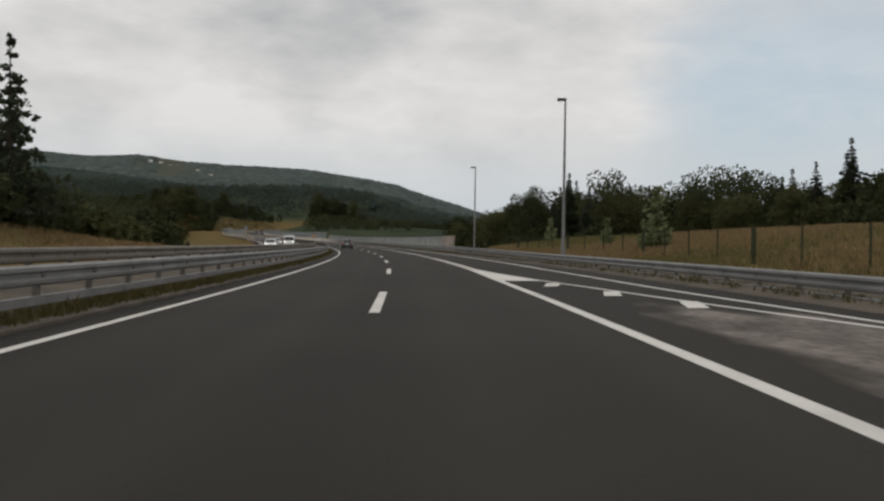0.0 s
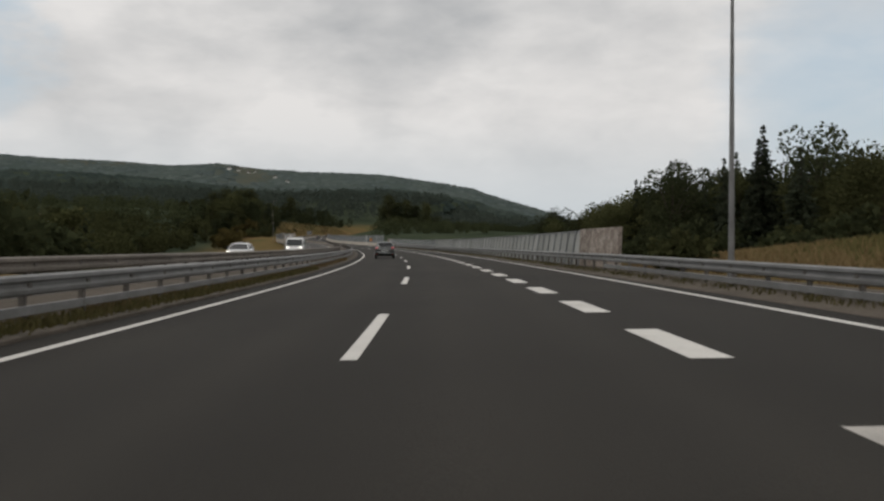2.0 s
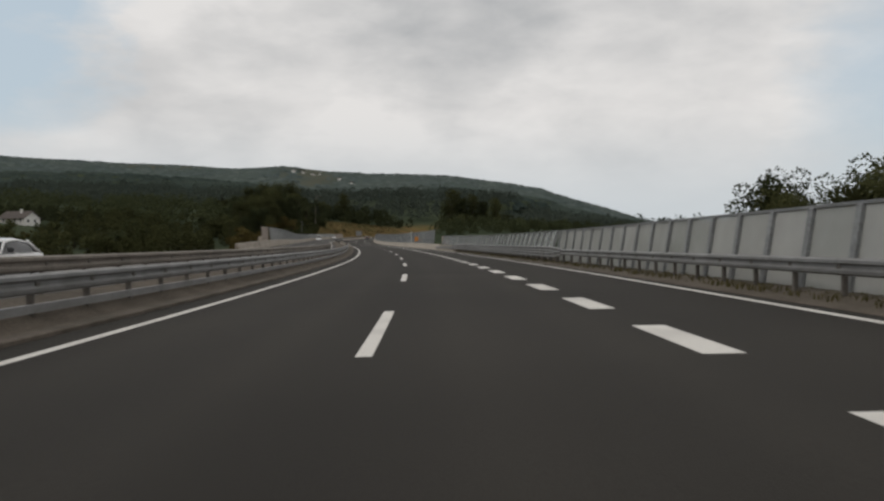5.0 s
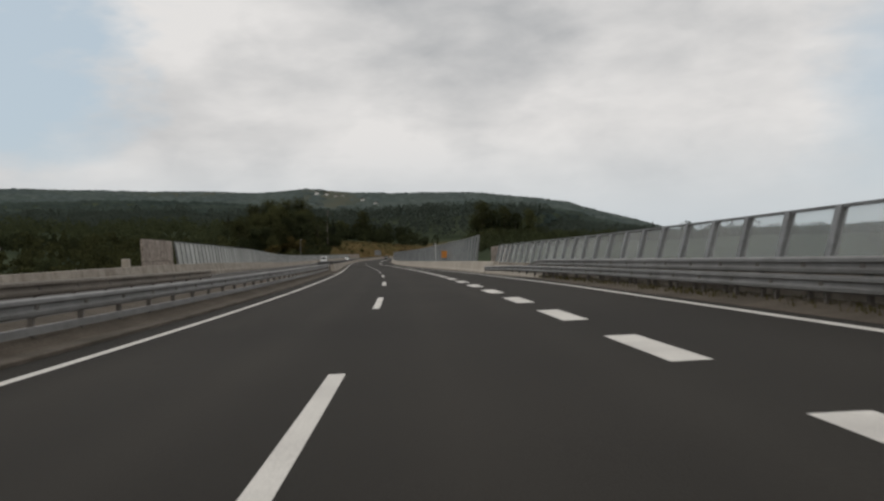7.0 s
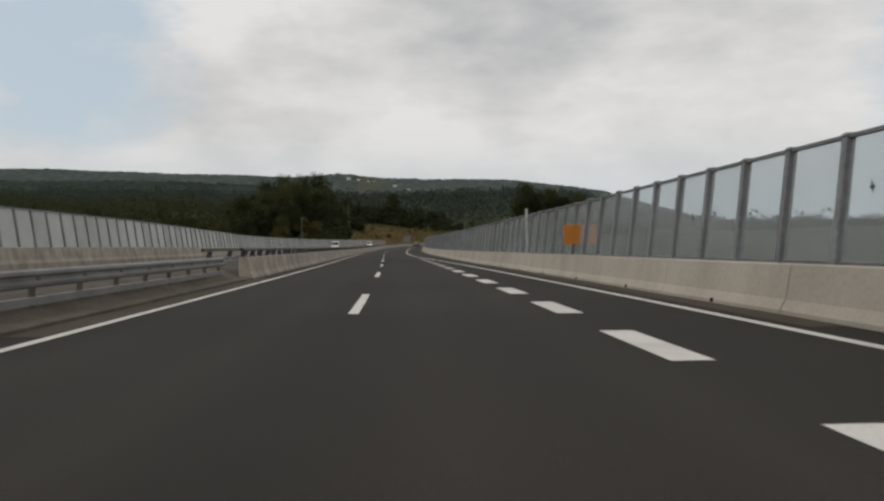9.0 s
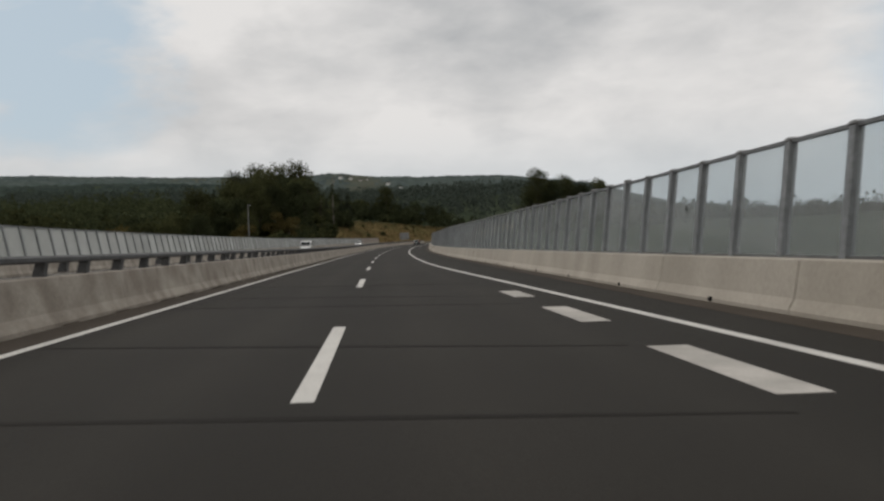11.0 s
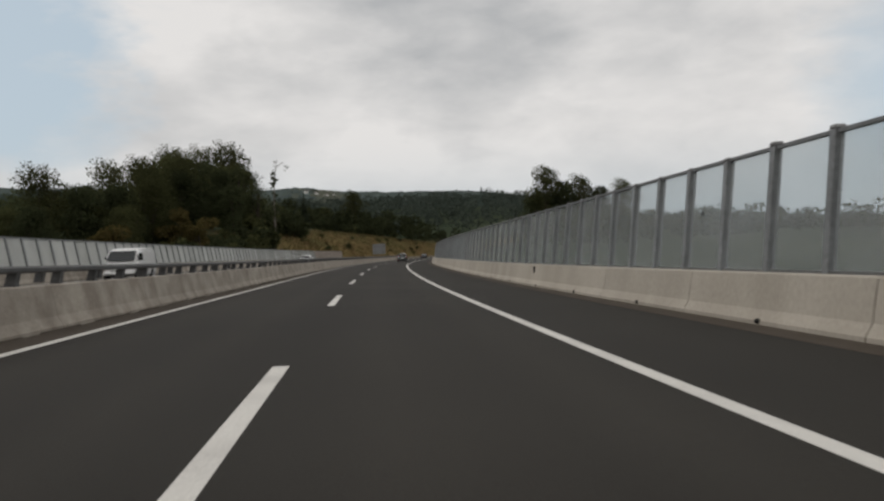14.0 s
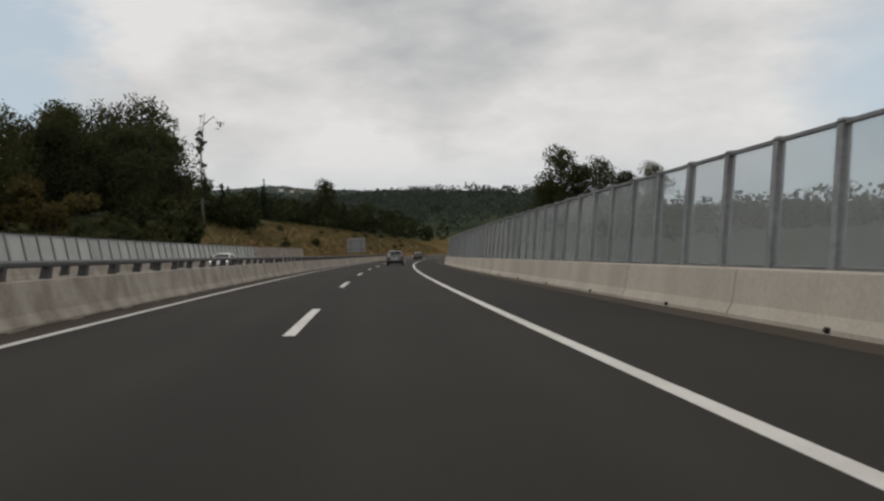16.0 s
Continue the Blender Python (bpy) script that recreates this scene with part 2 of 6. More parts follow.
def glow(name, colour, strength):
    m = material(name, colour, 0.3)
    b = m.node_tree.nodes["Principled BSDF"]
    b.inputs["Emission Color"].default_value, b.inputs["Emission Strength"].default_value = (*colour, 1), strength
    return m


ASPHALT = material("asphalt", (0.0258, 0.0232, 0.0190), 0.9, (0.0204, 0.0183, 0.0150), 7.0, 55.0, 0.35, grain=0.3)
OLD_ASPHALT = material("old_asphalt", (0.060, 0.056, 0.052), 0.9, (0.058, 0.054, 0.050), 5.0, 45.0, 0.3)
DARK_EDGE = material("dirty_edge_asphalt", (0.056, 0.045, 0.034), 0.95, (0.072, 0.058, 0.045), 2.5, 30.0, 0.3)
SEAL = material("bitumen_sealant", (0.015, 0.013, 0.010), 0.95)
PAINT = material("road_paint", (0.62, 0.60, 0.56), 0.7, (0.50, 0.48, 0.45), 1.2, 60.0, 0.25, spread=(0.45, 0.75), grain=0.2)
WORN_PAINT = material("worn_road_paint", (0.50, 0.47, 0.43), 0.75, (0.36, 0.34, 0.31), 0.7, 45.0, 0.3)
CONCRETE = material("concrete", (0.42, 0.38, 0.325), 0.9, (0.35, 0.315, 0.265), 1.6, 22.0, 0.3, vary=0.05, stretch=(1, 1, 0.45), grain=0.12)
OLD_CONCRETE = material("stained_concrete", (0.37, 0.335, 0.285), 0.9, (0.235, 0.205, 0.172), 0.8, 18.0, 0.35, vary=0.06, stretch=(1, 1, 0.9), grain=0.15)
DARK_CONCRETE = material("mossy_concrete", (0.13, 0.11, 0.09), 0.95, (0.08, 0.07, 0.055), 0.8, 16.0, 0.4, grain=0.2)
STEEL = material("galvanised_steel", (0.225, 0.225, 0.222), 0.55, (0.165, 0.164, 0.160), 0.8, 14.0, 0.1, metal=0.45, vary=0.08, grain=0.12)
DULL_STEEL = material("weathered_steel", (0.15, 0.135, 0.12), 0.6, (0.10, 0.09, 0.08), 1.1, 14.0, 0.15, metal=0.4, vary=0.08)
WEATHERED = material("dull_zinc", (0.205, 0.183, 0.158), 0.7, (0.155, 0.138, 0.118), 1.1, 14.0, 0.15, metal=0.2, vary=0.06)
POST_STEEL = material("grey_post_steel", (0.215, 0.222, 0.224), 0.55, (0.165, 0.170, 0.172), 0.7, 12.0, 0.08, metal=0.3, vary=0.1)
DARK_STEEL = material("dark_rail_steel", (0.085, 0.085, 0.085), 0.6, (0.06, 0.06, 0.06), 0.7, 12.0, 0.1, metal=0.3, vary=0.1)
PANE = pane_material("dusty_acrylic", (0.89, 0.92, 0.93), (0.51, 0.525, 0.525), 0.25)
CLEAR_PANE = pane_material("clear_acrylic", (0.92, 0.94, 0.94), (0.66, 0.68, 0.68), 0.2)
MILK_PANE = pane_material("milky_acrylic", (0.80, 0.84, 0.84), (0.56, 0.56, 0.54), 0.55)
LEFT_PANE = pane_material("pale_acrylic", (0.85, 0.88, 0.87), (0.60, 0.61, 0.60), 0.55)
WOODCRETE = material("wood_concrete", (0.36, 0.315, 0.275), 0.95, (0.20, 0.165, 0.140), 0.45, 7.0, 0.8, vary=0.14, grain=0.4, bump_scale=14.0)
EARTH = material("dry_gravel", (0.115, 0.096, 0.076), 0.95, (0.075, 0.063, 0.049), 1.5, 18.0, 0.6, grain=0.35)
BIRD = material("black_film", (0.03, 0.03, 0.03), 0.5)
HOLE = material("drain_shadow", (0.012, 0.011, 0.010), 0.9)
BARK = material("bark", (0.075, 0.06, 0.045), 0.95, (0.05, 0.04, 0.03), 0.5, 12.0, 0.6)
PALE_BARK = material("dead_wood", (0.20, 0.18, 0.15), 0.95, (0.13, 0.115, 0.1), 0.5, 12.0, 0.5)
LEAF = leaf_material("broad_leaves", (0.054, 0.060, 0.026), (0.086, 0.088, 0.039))
LEAF_DARK = leaf_material("dark_leaves", (0.037, 0.045, 0.023), (0.060, 0.067, 0.033))
LEAF_DRY = leaf_material("yellowing_leaves", (0.075, 0.068, 0.025), (0.13, 0.10, 0.04))
LEAF_YOUNG = leaf_material("young_leaves", (0.115, 0.135, 0.065), (0.165, 0.185, 0.095))
NEEDLE = leaf_material("needles", (0.036, 0.045, 0.030), (0.058, 0.067, 0.042))
# distance haze put into the colour: all three bluer, far and ridge paler
HAZED_FAR_LEAF = leaf_material("far_woods", (0.056, 0.070, 0.058), (0.078, 0.092, 0.074))
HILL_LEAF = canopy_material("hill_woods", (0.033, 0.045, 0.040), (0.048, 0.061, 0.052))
HAZED_RIDGE_LEAF = canopy_material("ridge_woods", (0.072, 0.090, 0.087), (0.090, 0.108, 0.098))
STRAW = leaf_material("dry_grass", (0.170, 0.122, 0.062), (0.230, 0.170, 0.090))
GREEN_GRASS = leaf_material("green_grass", (0.105, 0.100, 0.040), (0.165, 0.140, 0.064))


def ground_material():
    """Dry meadow near the road, brown-green further off, woodland floor on the hills, parted by noise. Far hills are
    coloured paler and bluer as haze.
    """
    m = bpy.data.materials.new("meadow_and_woodland")
    m.use_nodes = True
    nt = m.node_tree
    b = nt.nodes["Principled BSDF"]
    b.inputs["Roughness"].default_value, b.inputs["Specular IOR Level"].default_value = 1.0, 0.0
    geo = nt.nodes.new("ShaderNodeNewGeometry")
    att = nt.nodes.new("ShaderNodeAttribute")
    att.attribute_name = "wood"

    def noise_of(sc, det):
        n = nt.nodes.new("ShaderNodeTexNoise")
        n.inputs["Scale"].default_value, n.inputs["Detail"].default_value = sc, det
        nt.links.new(geo.outputs["Position"], n.inputs["Vector"])
        r = nt.nodes.new("ShaderNodeMapRange")
        r.inputs[1].default_value, r.inputs[2].default_value = 0.35, 0.65
        nt.links.new(n.outputs[0], r.inputs[0])
        return r.outputs[0]

    def mix(f, a, c):
        n = nt.nodes.new("ShaderNodeMixRGB")
        nt.links.new(f, n.inputs[0])
        for i, v in ((1, a), (2, c)):
            if isinstance(v, tuple):
                n.inputs[i].default_value = (*v, 1)
            else:
                nt.links.new(v, n.inputs[i])
        return n.outputs[0]

    meadow = mix(noise_of(0.055, 6), mix(noise_of(1.5, 4), (0.200, 0.126, 0.060), (0.125, 0.090, 0.044)), mix(noise_of(2.2, 4), (0.125, 0.105, 0.046), (0.075, 0.078, 0.034)))
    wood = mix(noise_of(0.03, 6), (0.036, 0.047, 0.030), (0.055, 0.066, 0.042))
    # haze in the colour: far off, the wood floor turns paler and bluer
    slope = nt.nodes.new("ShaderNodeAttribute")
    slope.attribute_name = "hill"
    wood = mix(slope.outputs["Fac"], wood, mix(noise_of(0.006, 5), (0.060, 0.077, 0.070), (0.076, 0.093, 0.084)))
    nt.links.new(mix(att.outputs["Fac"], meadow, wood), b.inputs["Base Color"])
    return m


GROUND = ground_material()


# ------------------------------------------------------------------ mesh helpers
def mesh_of(name, verts, faces, mat, smooth_faces=False):
    me = bpy.data.meshes.new(name)
    me.from_pydata([tuple(v) for v in verts], [], [tuple(f) for f in faces])
    me.materials.append(mat)
    if smooth_faces:
        me.polygons.foreach_set("use_smooth", [True] * len(me.polygons))
    me.update()
    return me


def child(name, mesh, parent, m=None, label=""):
    ob = new(name, mesh)
    ob.parent = parent
    if m is not None:
        ob.matrix_basis = m
    return tagged(ob, label)


def part(name, bm, mat, parent, label="", smooth_faces=False):
    me = bpy.data.meshes.new(name)
    bm.normal_update()
    bm.to_mesh(me)
    bm.free()
    me.materials.append(mat)
    if smooth_faces:
        me.polygons.foreach_set("use_smooth", [True] * len(me.polygons))
    return child(name, me, parent, None, label)


def thing(name, label, category, group="", kind=""):
    return tagged(new(name), label, category, group, kind)


def strip(profile, s0, s1, step=3.0, off=None, closed=True):
    """Vertices and faces of a body of constant section (d, z) along the road; off(s) shifts it by (d, z)."""
    n, k = max(2, int(round((s1 - s0) / step)) + 1), len(profile)
    verts, faces = [], []
    for s in np.linspace(s0, s1, n):
        od, oz = off(s) if off else (0.0, 0.0)
        verts += [at(s, d + od, z + oz) for d, z in profile]
    for i in range(n - 1):
        for j in range(k if closed else k - 1):
            a, b = i * k + j, i * k + (j + 1) % k
            faces.append((a, a + k, b + k, b))
    if closed:
        faces += [tuple(range(k)), tuple(range((n - 1) * k, n * k))[::-1]]
    return verts, faces


def sweep(name, profile, s0, s1, mat, step=3.0, off=None, closed=True, parent=None):
    me = mesh_of(name, *strip(profile, s0, s1, step, off, closed), mat)
    return child(name, me, parent) if parent else new(name, me)


def rect(d0, d1, z0, z1):
    return [(d0, z0), (d1, z0), (d1, z1), (d0, z1)]


def box_bm(x0, x1, y0, y1, z0, z1, bevel=0.0):
    bm = bmesh.new()
    v = [bm.verts.new((x, y, z)) for x in (x0, x1) for y in (y0, y1) for z in (z0, z1)]
    for f in ((0, 1, 3, 2), (4, 6, 7, 5), (0, 4, 5, 1), (2, 3, 7, 6), (0, 2, 6, 4), (1, 5, 7, 3)):
        bm.faces.new([v[i] for i in f])
    if bevel:
        bmesh.ops.bevel(bm, geom=list(bm.edges), offset=bevel, segments=1, affect="EDGES")
    return bm


def bm_mesh(name, bm, mat, smooth_faces=False):
    me = bpy.data.meshes.new(name)
    bm.normal_update()
    bm.to_mesh(me)
    bm.free()
    me.materials.append(mat)
    if smooth_faces:
        me.polygons.foreach_set("use_smooth", [True] * len(me.polygons))
    return me


def tube(points, radii, sides=8):
    """A bent tapered tube, as vertices and faces."""
    verts, faces = [], []
    for i, (p, r) in enumerate(zip(points, radii)):
        p = Vector(p)
        a = Vector(points[min(i + 1, len(points) - 1)]) - Vector(points[max(i - 1, 0)])
        q = a.to_track_quat("Z", "Y")
        for j in range(sides):
            w = 2 * math.pi * j / sides
            verts.append(p + q @ Vector((r * math.cos(w), r * math.sin(w), 0)))
    for i in range(len(points) - 1):
        for j in range(sides):
            a, b = i * sides + j, i * sides + (j + 1) % sides
            faces.append((a, b, b + sides, a + sides))
    faces += [tuple(range(sides))[::-1], tuple(range((len(points) - 1) * sides, len(points) * sides))]
    return verts, faces


def joined(pieces):
    verts, faces = [], []
    for v, f in pieces:
        n = len(verts)
        verts += v
        faces += [tuple(i + n for i in q) for q in f]
    return verts, faces


# ------------------------------------------------------------------ ground: one sheet to the horizon
S_KNOT = np.array([-200, 60, 112, 135, 270, 320, 545, 600, 650, 760, 970])
D_RIGHT = np.array([0, 9.3, 10.6, 14, 24, 42, 80, 150, 320])
D_LEFT = np.array([0, 17, 19, 24, 34, 50, 80, 145, 320])
RIGHT = np.array([
    [-.4, -.5, -.2, 0.4, 2.1, 2.6, 4, 7, 12], [-.4, -.5, -.2, 0.4, 2.1, 2.6, 4, 7, 12], [-.4, -.45, -.1, 0.6, 1.9, 2.1, 3, 6, 12],
    [-.4, -.4, -.4, -.3, -.2, 0, 1, 4, 10], [-.4, -.4, -.5, -.9, -2, -2, -4, -10, -14], [-.4, -.4, -1.2, -3, -8, -16, -20, -22, -20],
    [-.4, -.4, -1.2, -3, -8, -14, -18, -18, -14], [-.4, -.4, -.5, -1, -3, -3, -1, 1, 2], [-.4, -.4, 0, 0.5, 1, 2, 3, 4, 4],
    [-.4, -.4, 0.5, 2, 4, 8, 6, 3, 2], [-.4, -.4, 0.5, 2, 4, 8, 6, 3, 2]])
LEFT = np.array([
    [-.4, -.4, 0.2, 2.4, 3.6, 4.5, 5, 8, 22], [-.4, -.4, 0.2, 2.4, 3.6, 4.2, 5, 8, 22], [-.4, -.4, 0, 0.8, 1.2, 1.0, 1, 6, 20],
    [-.4, -.4, -.4, -.8, -1.5, -2, -2, 5, 20], [-.4, -.4, -.6, -1.5, -3, -4, -3, 6, 22], [-.4, -.4, -.8, -2.5, -5, -7, -7, 1, 9],
    [-.4, -.4, -.8, -2, -3.5, -5, -4, 7, 12], [-.4, -.4, -.3, 0.2, 1, 2, 3, 8, 15], [-.4, -.4, 0.3, 3, 7, 9, 10, 10, 16],
    [-.4, -.4, 0.3, 3.5, 9, 12, 16, 20, 28], [-.4, -.4, 0.3, 3.0, 6, 10, 15, 20, 28]])
FAR_AZ = [-180, -60, -40, -28, -16, -9, -6, -2.8, 2.5, 8, 13.6, 15, 17, 18.4, 19.2, 21, 24.6, 29, 35, 45, 60, 180]
FAR_EL = [1.0, 1.4, 1.6, 1.7, 1.8, 1.4, 0.9, 2.1, 3.88, 4.68, 4.78, 4.9, 5.0, 5.3, 5.35, 5.0, 5.15, 5.15, 5.4, 5.3, 3, 1.5]
MID_AZ = [-180, -30, -12, -7, -2.8, 2.5, 8, 14, 24, 40, 60, 180]
MID_H = [30, 45, 45, 38, 46, 92, 118, 116, 132, 142, 110, 40]


def road_coords(x, y):
    """Metres along and right of the road for arrays of places."""
    s, d = np.empty(len(x)), np.empty(len(x))
    for i in range(0, len(x), 4000):
        a = slice(i, i + 4000)
        q = (ROAD_X[None, ::4] - x[a, None]) ** 2 + (ROAD_Y[None, ::4] - y[a, None]) ** 2
        j = q.argmin(1) * 4
        h = HEAD[j]
        ex, ey = x[a] - ROAD_X[j], y[a] - ROAD_Y[j]
        s[a], d[a] = GRID[j] - ex * np.sin(h) + ey * np.cos(h), ex * np.cos(h) + ey * np.sin(h)
        far = (j == 0) | (j >= len(GRID) - 5)
        d[a] = np.where(far, np.sign(d[a]) * np.hypot(ex, ey), d[a])
    return s, d


def side(s, d, knots, table):
    sc = np.clip(s, S_KNOT[0], S_KNOT[-1])
    i = np.clip(np.searchsorted(S_KNOT, sc) - 1, 0, len(S_KNOT) - 2)
    f = (sc - S_KNOT[i]) / (S_KNOT[i + 1] - S_KNOT[i])
    f = f * f * (3 - 2 * f)
    rows_ = np.stack([np.interp(d, knots, r) for r in table])
    k = np.arange(len(d))
    return rows_[i, k] * (1 - f) + rows_[i + 1, k] * f


def rough_noise(x, y, size, seed):
    """Cheap smooth noise from a few crossed waves."""
    r = np.random.RandomState(seed)
    v = np.zeros(len(x))
    for k in range(7):
        a, p, q = r.uniform(0, 2 * math.pi), r.uniform(0, 6.3), r.uniform(0.6, 2.2)
        v += np.sin((x * math.cos(a) + y * math.sin(a)) * q / size + p) / q
    return v / 4


def ground_height(x, y):
    x, y = np.asarray(x, float), np.asarray(y, float)
    s, d = road_coords(x, y)
    z = np.interp(s, GRID, ROAD_Z) + np.interp(s, GRID, ROAD_Q) * np.clip(d, -18, 9)
    z += np.where(d > 0, side(s, np.abs(d), D_RIGHT, RIGHT), side(s, np.abs(d), D_LEFT, LEFT))
    r, az = np.hypot(x, y), np.degrees(np.arctan2(-x, y))
    out_ = np.clip((np.abs(d) - 24) / 40, 0, 1)
    z += out_ * rough_noise(x, y, 18, 3) * 1.2
    far = np.interp(az, FAR_AZ, FAR_EL)
    far = np.tan(np.radians(far)) * 4300 + rough_noise(x, y, 120, 8) * 9
    mid = np.interp(az, MID_AZ, MID_H) + rough_noise(x, y, 90, 9) * 10
    climb = np.clip((r - 900) / 1000, 0, 1)
    climb = climb * climb * (3 - 2 * climb)
    steep = np.clip((r - 2100) / 2200, 0, 1)
    steep = steep * steep * (3 - 2 * steep)
    return np.where(r > 850, np.maximum(z * (1 - climb) + mid * climb, far * steep), z), s, d


def axis(lo, hi, step, out_lo, out_hi, grow=1.13):
    mid = list(np.arange(lo, hi + 0.1, step))
    a, w = lo, step
    left = []
    while a > out_lo:
        w *= grow
        a -= w
        left.append(a)
    b, w, right = hi, step, []
    while b < out_hi:
        w *= grow
        b += w
        right.append(b)
    return np.array(left[::-1] + mid + right)


gx, gy = axis(-230, 90, 3.5, -4900, 4900), axis(-60, 900, 5.0, -1500, 4950, 1.09)
mx, my = np.meshgrid(gx, gy)
gz, gs, gd = ground_height(mx.ravel(), my.ravel())
nx, ny = len(gx), len(gy)
quads = [(j * nx + i, j * nx + i + 1, (j + 1) * nx + i + 1, (j + 1) * nx + i) for j in range(ny - 1) for i in range(nx - 1)]
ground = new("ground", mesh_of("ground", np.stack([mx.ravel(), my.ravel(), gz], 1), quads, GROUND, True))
tagged(ground, "dry meadow, wooded valley and long green hills", "ground", kind="structure")
wood = np.clip((np.abs(gd) - 36) / 25, 0, 1)
wood = np.where((gs > 600) & (gd < 0), np.clip((np.abs(gd) - 34) / 14, 0, 1), wood)
wood = np.where((gs < 120) & (gd > 0), np.clip((np.abs(gd) - 30) / 14, 0, 1), wood)
wood = np.where((gs > 290) & (gd > 0), np.clip((np.abs(gd) - 13) / 8, 0, 1), wood)
wood *= np.where(rough_noise(mx.ravel(), my.ravel(), 150, 21) > 0.8, 0.55, 1.0)
bare = (np.abs(np.degrees(np.arctan2(-mx.ravel(), my.ravel())) - 17.3) < 1.5) & (np.hypot(mx.ravel(), my.ravel()) > 3300)
wood = np.where(bare, 0.72, wood)
ground.data.attributes.new("wood", "FLOAT", "POINT").data.foreach_set("value", wood.astype(np.float32))

# share of the haze colour in the ground, growing from 1.9 to 2.4 km
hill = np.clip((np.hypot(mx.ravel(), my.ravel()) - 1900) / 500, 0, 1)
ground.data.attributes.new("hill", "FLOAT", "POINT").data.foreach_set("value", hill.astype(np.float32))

# ------------------------------------------------------------------ carriageways
S0, S1 = -55.0, 965.0


def edge_line(s):
    """Where the right edge line runs: the slip lane's outer edge, tapering in to the through lane."""
    return np.interp(s, [-60, 258, 275, 290, 343, 360, 376, 388, 396, 404, 970], [6.83, 6.83, 6.52, 6.22, 5.22, 4.84, 4.38, 3.97, 3.78, 3.66, 3.66])


def wall_foot(s):
    """Foot of the concrete wall on the right."""
    return np.interp(s, [268, 276, 284, 320, 348, 366, 408, 970], [7.75, 7.35, 7.1, 6.85, 6.55, 6.55, 7.1, 7.1])


ACROSS = [-4.55, -3.6, -2.9, -2.3, -1.7, -1.1, -0.5, 0.0, 0.6, 1.1, 1.7, 2.3, 2.9, 3.5, 4.2, 5.2, 6.2, 7.0, 9.3]
road_profile = [(d, 0.0) for d in ACROSS] + [(9.3, -0.5), (-4.55, -0.5)]
road = sweep("road", road_profile[::-1], S0, S1, ASPHALT)
# polish by tyres: the wheel tracks of each lane
WEAR = np.interp(ACROSS, [-4.55, -3.6, -2.9, -2.3, -1.7, -1.1, -0.5, 0, 0.6, 1.1, 1.7, 2.3, 2.9, 3.5, 4.2, 5.2, 6.2, 7, 9.3],
                 [0.2, 0.3, 1, 0.7, 0.5, 1, 0.35, 0.25, 0.5, 1, 0.7, 0.55, 1, 0.5, 0.35, 0.6, 0.5, 0.3, 0])
wear = list(WEAR) + [0.0, 0.0]
road.data.attributes.new("wear", "FLOAT", "POINT").data.foreach_set("value", np.tile(wear[::-1], len(road.data.vertices) // len(wear)).astype(np.float32))
nt = ASPHALT.node_tree
bsdf = nt.nodes["Principled BSDF"]
att, lift, amount = nt.nodes.new("ShaderNodeAttribute"), nt.nodes.new("ShaderNodeMixRGB"), nt.nodes.new("ShaderNodeMapRange")
att.attribute_name = "wear"
amount.inputs[3].default_value, amount.inputs[4].default_value = 0.86, 1.28
lift.blend_type, lift.inputs[0].default_value = "MULTIPLY", 1.0
source = bsdf.inputs["Base Color"].links[0].from_socket
nt.links.new(att.outputs["Fac"], amount.inputs[0])
nt.links.new(source, lift.inputs[1])
nt.links.new(amount.outputs[0], lift.inputs[2])
nt.links.new(lift.outputs[0], bsdf.inputs["Base Color"])
tagged(road, "dark asphalt carriageway of two lanes and a slip lane", "road", kind="structure")
opposite = sweep("opposite_road", rect(-16.9, -7.1, -0.5, 0.12), S0, S1, OLD_ASPHALT)
tagged(opposite, "grey asphalt of the opposite carriageway", "road", kind="structure")
sweep("dirty_edge", rect(-4.56, -3.86, -0.3, 0.004), 300, 965, DARK_EDGE, parent=road)
sweep("dirty_edge", rect(-0.6, 0.1, -0.3, 0.004), 300, 965, DARK_EDGE, off=lambda s: (float(wall_foot(s)), 0.0), parent=road)
tagged(sweep("verge", [(7.3, -0.3), (7.3, 0.006), (7.75, 0.04), (8.2, 0.12), (8.8, 0.16), (9.4, 0.11), (12.2, -0.02), (12.2, -0.6)][::-1], S0, 284, EARTH, off=lambda s: (float(np.interp(s, [-55, 20, 60, 110, 266, 280], [3.2, 1.15, 0.75, 0.0, 0.0, 0.7])), 0.0)),
       "strip of dry gravel and weeds beside the road", "verge", kind="structure")
tagged(sweep("median", [(-7.1, -0.5), (-4.5, -0.5), (-4.5, 0.03), (-4.95, 0.07), (-5.5, 0.30), (-6.0, 0.37), (-6.6, 0.34), (-7.1, 0.14)], S0, S1, EARTH), "gravel strip between the carriageways", "median", kind="structure")
tagged(sweep("kerb", [(-4.75, -0.3), (-4.45, -0.3), (-4.45, 0.05), (-4.47, 0.07), (-4.75, 0.07)], S0, 318, DARK_CONCRETE),
       "low grey concrete edging along the median", "kerb", kind="structure")

# through markings, each dash a piece of its own
P = 0.004
sweep("edge_line", rect(-3.83, -3.67, -0.01, P), S0, S1, PAINT, parent=road)
sweep("edge_line", rect(-0.09, 0.09, -0.01, P + 0.001), 56, S1, PAINT, off=lambda s: (float(edge_line(s)), 0.0), step=2.0, parent=road)
for i in range(-3, 52):
    sweep("dash", rect(-0.09, 0.09, -0.01, P), 15.23 + 18 * i, 21.23 + 18 * i, PAINT, 2.0, parent=road)
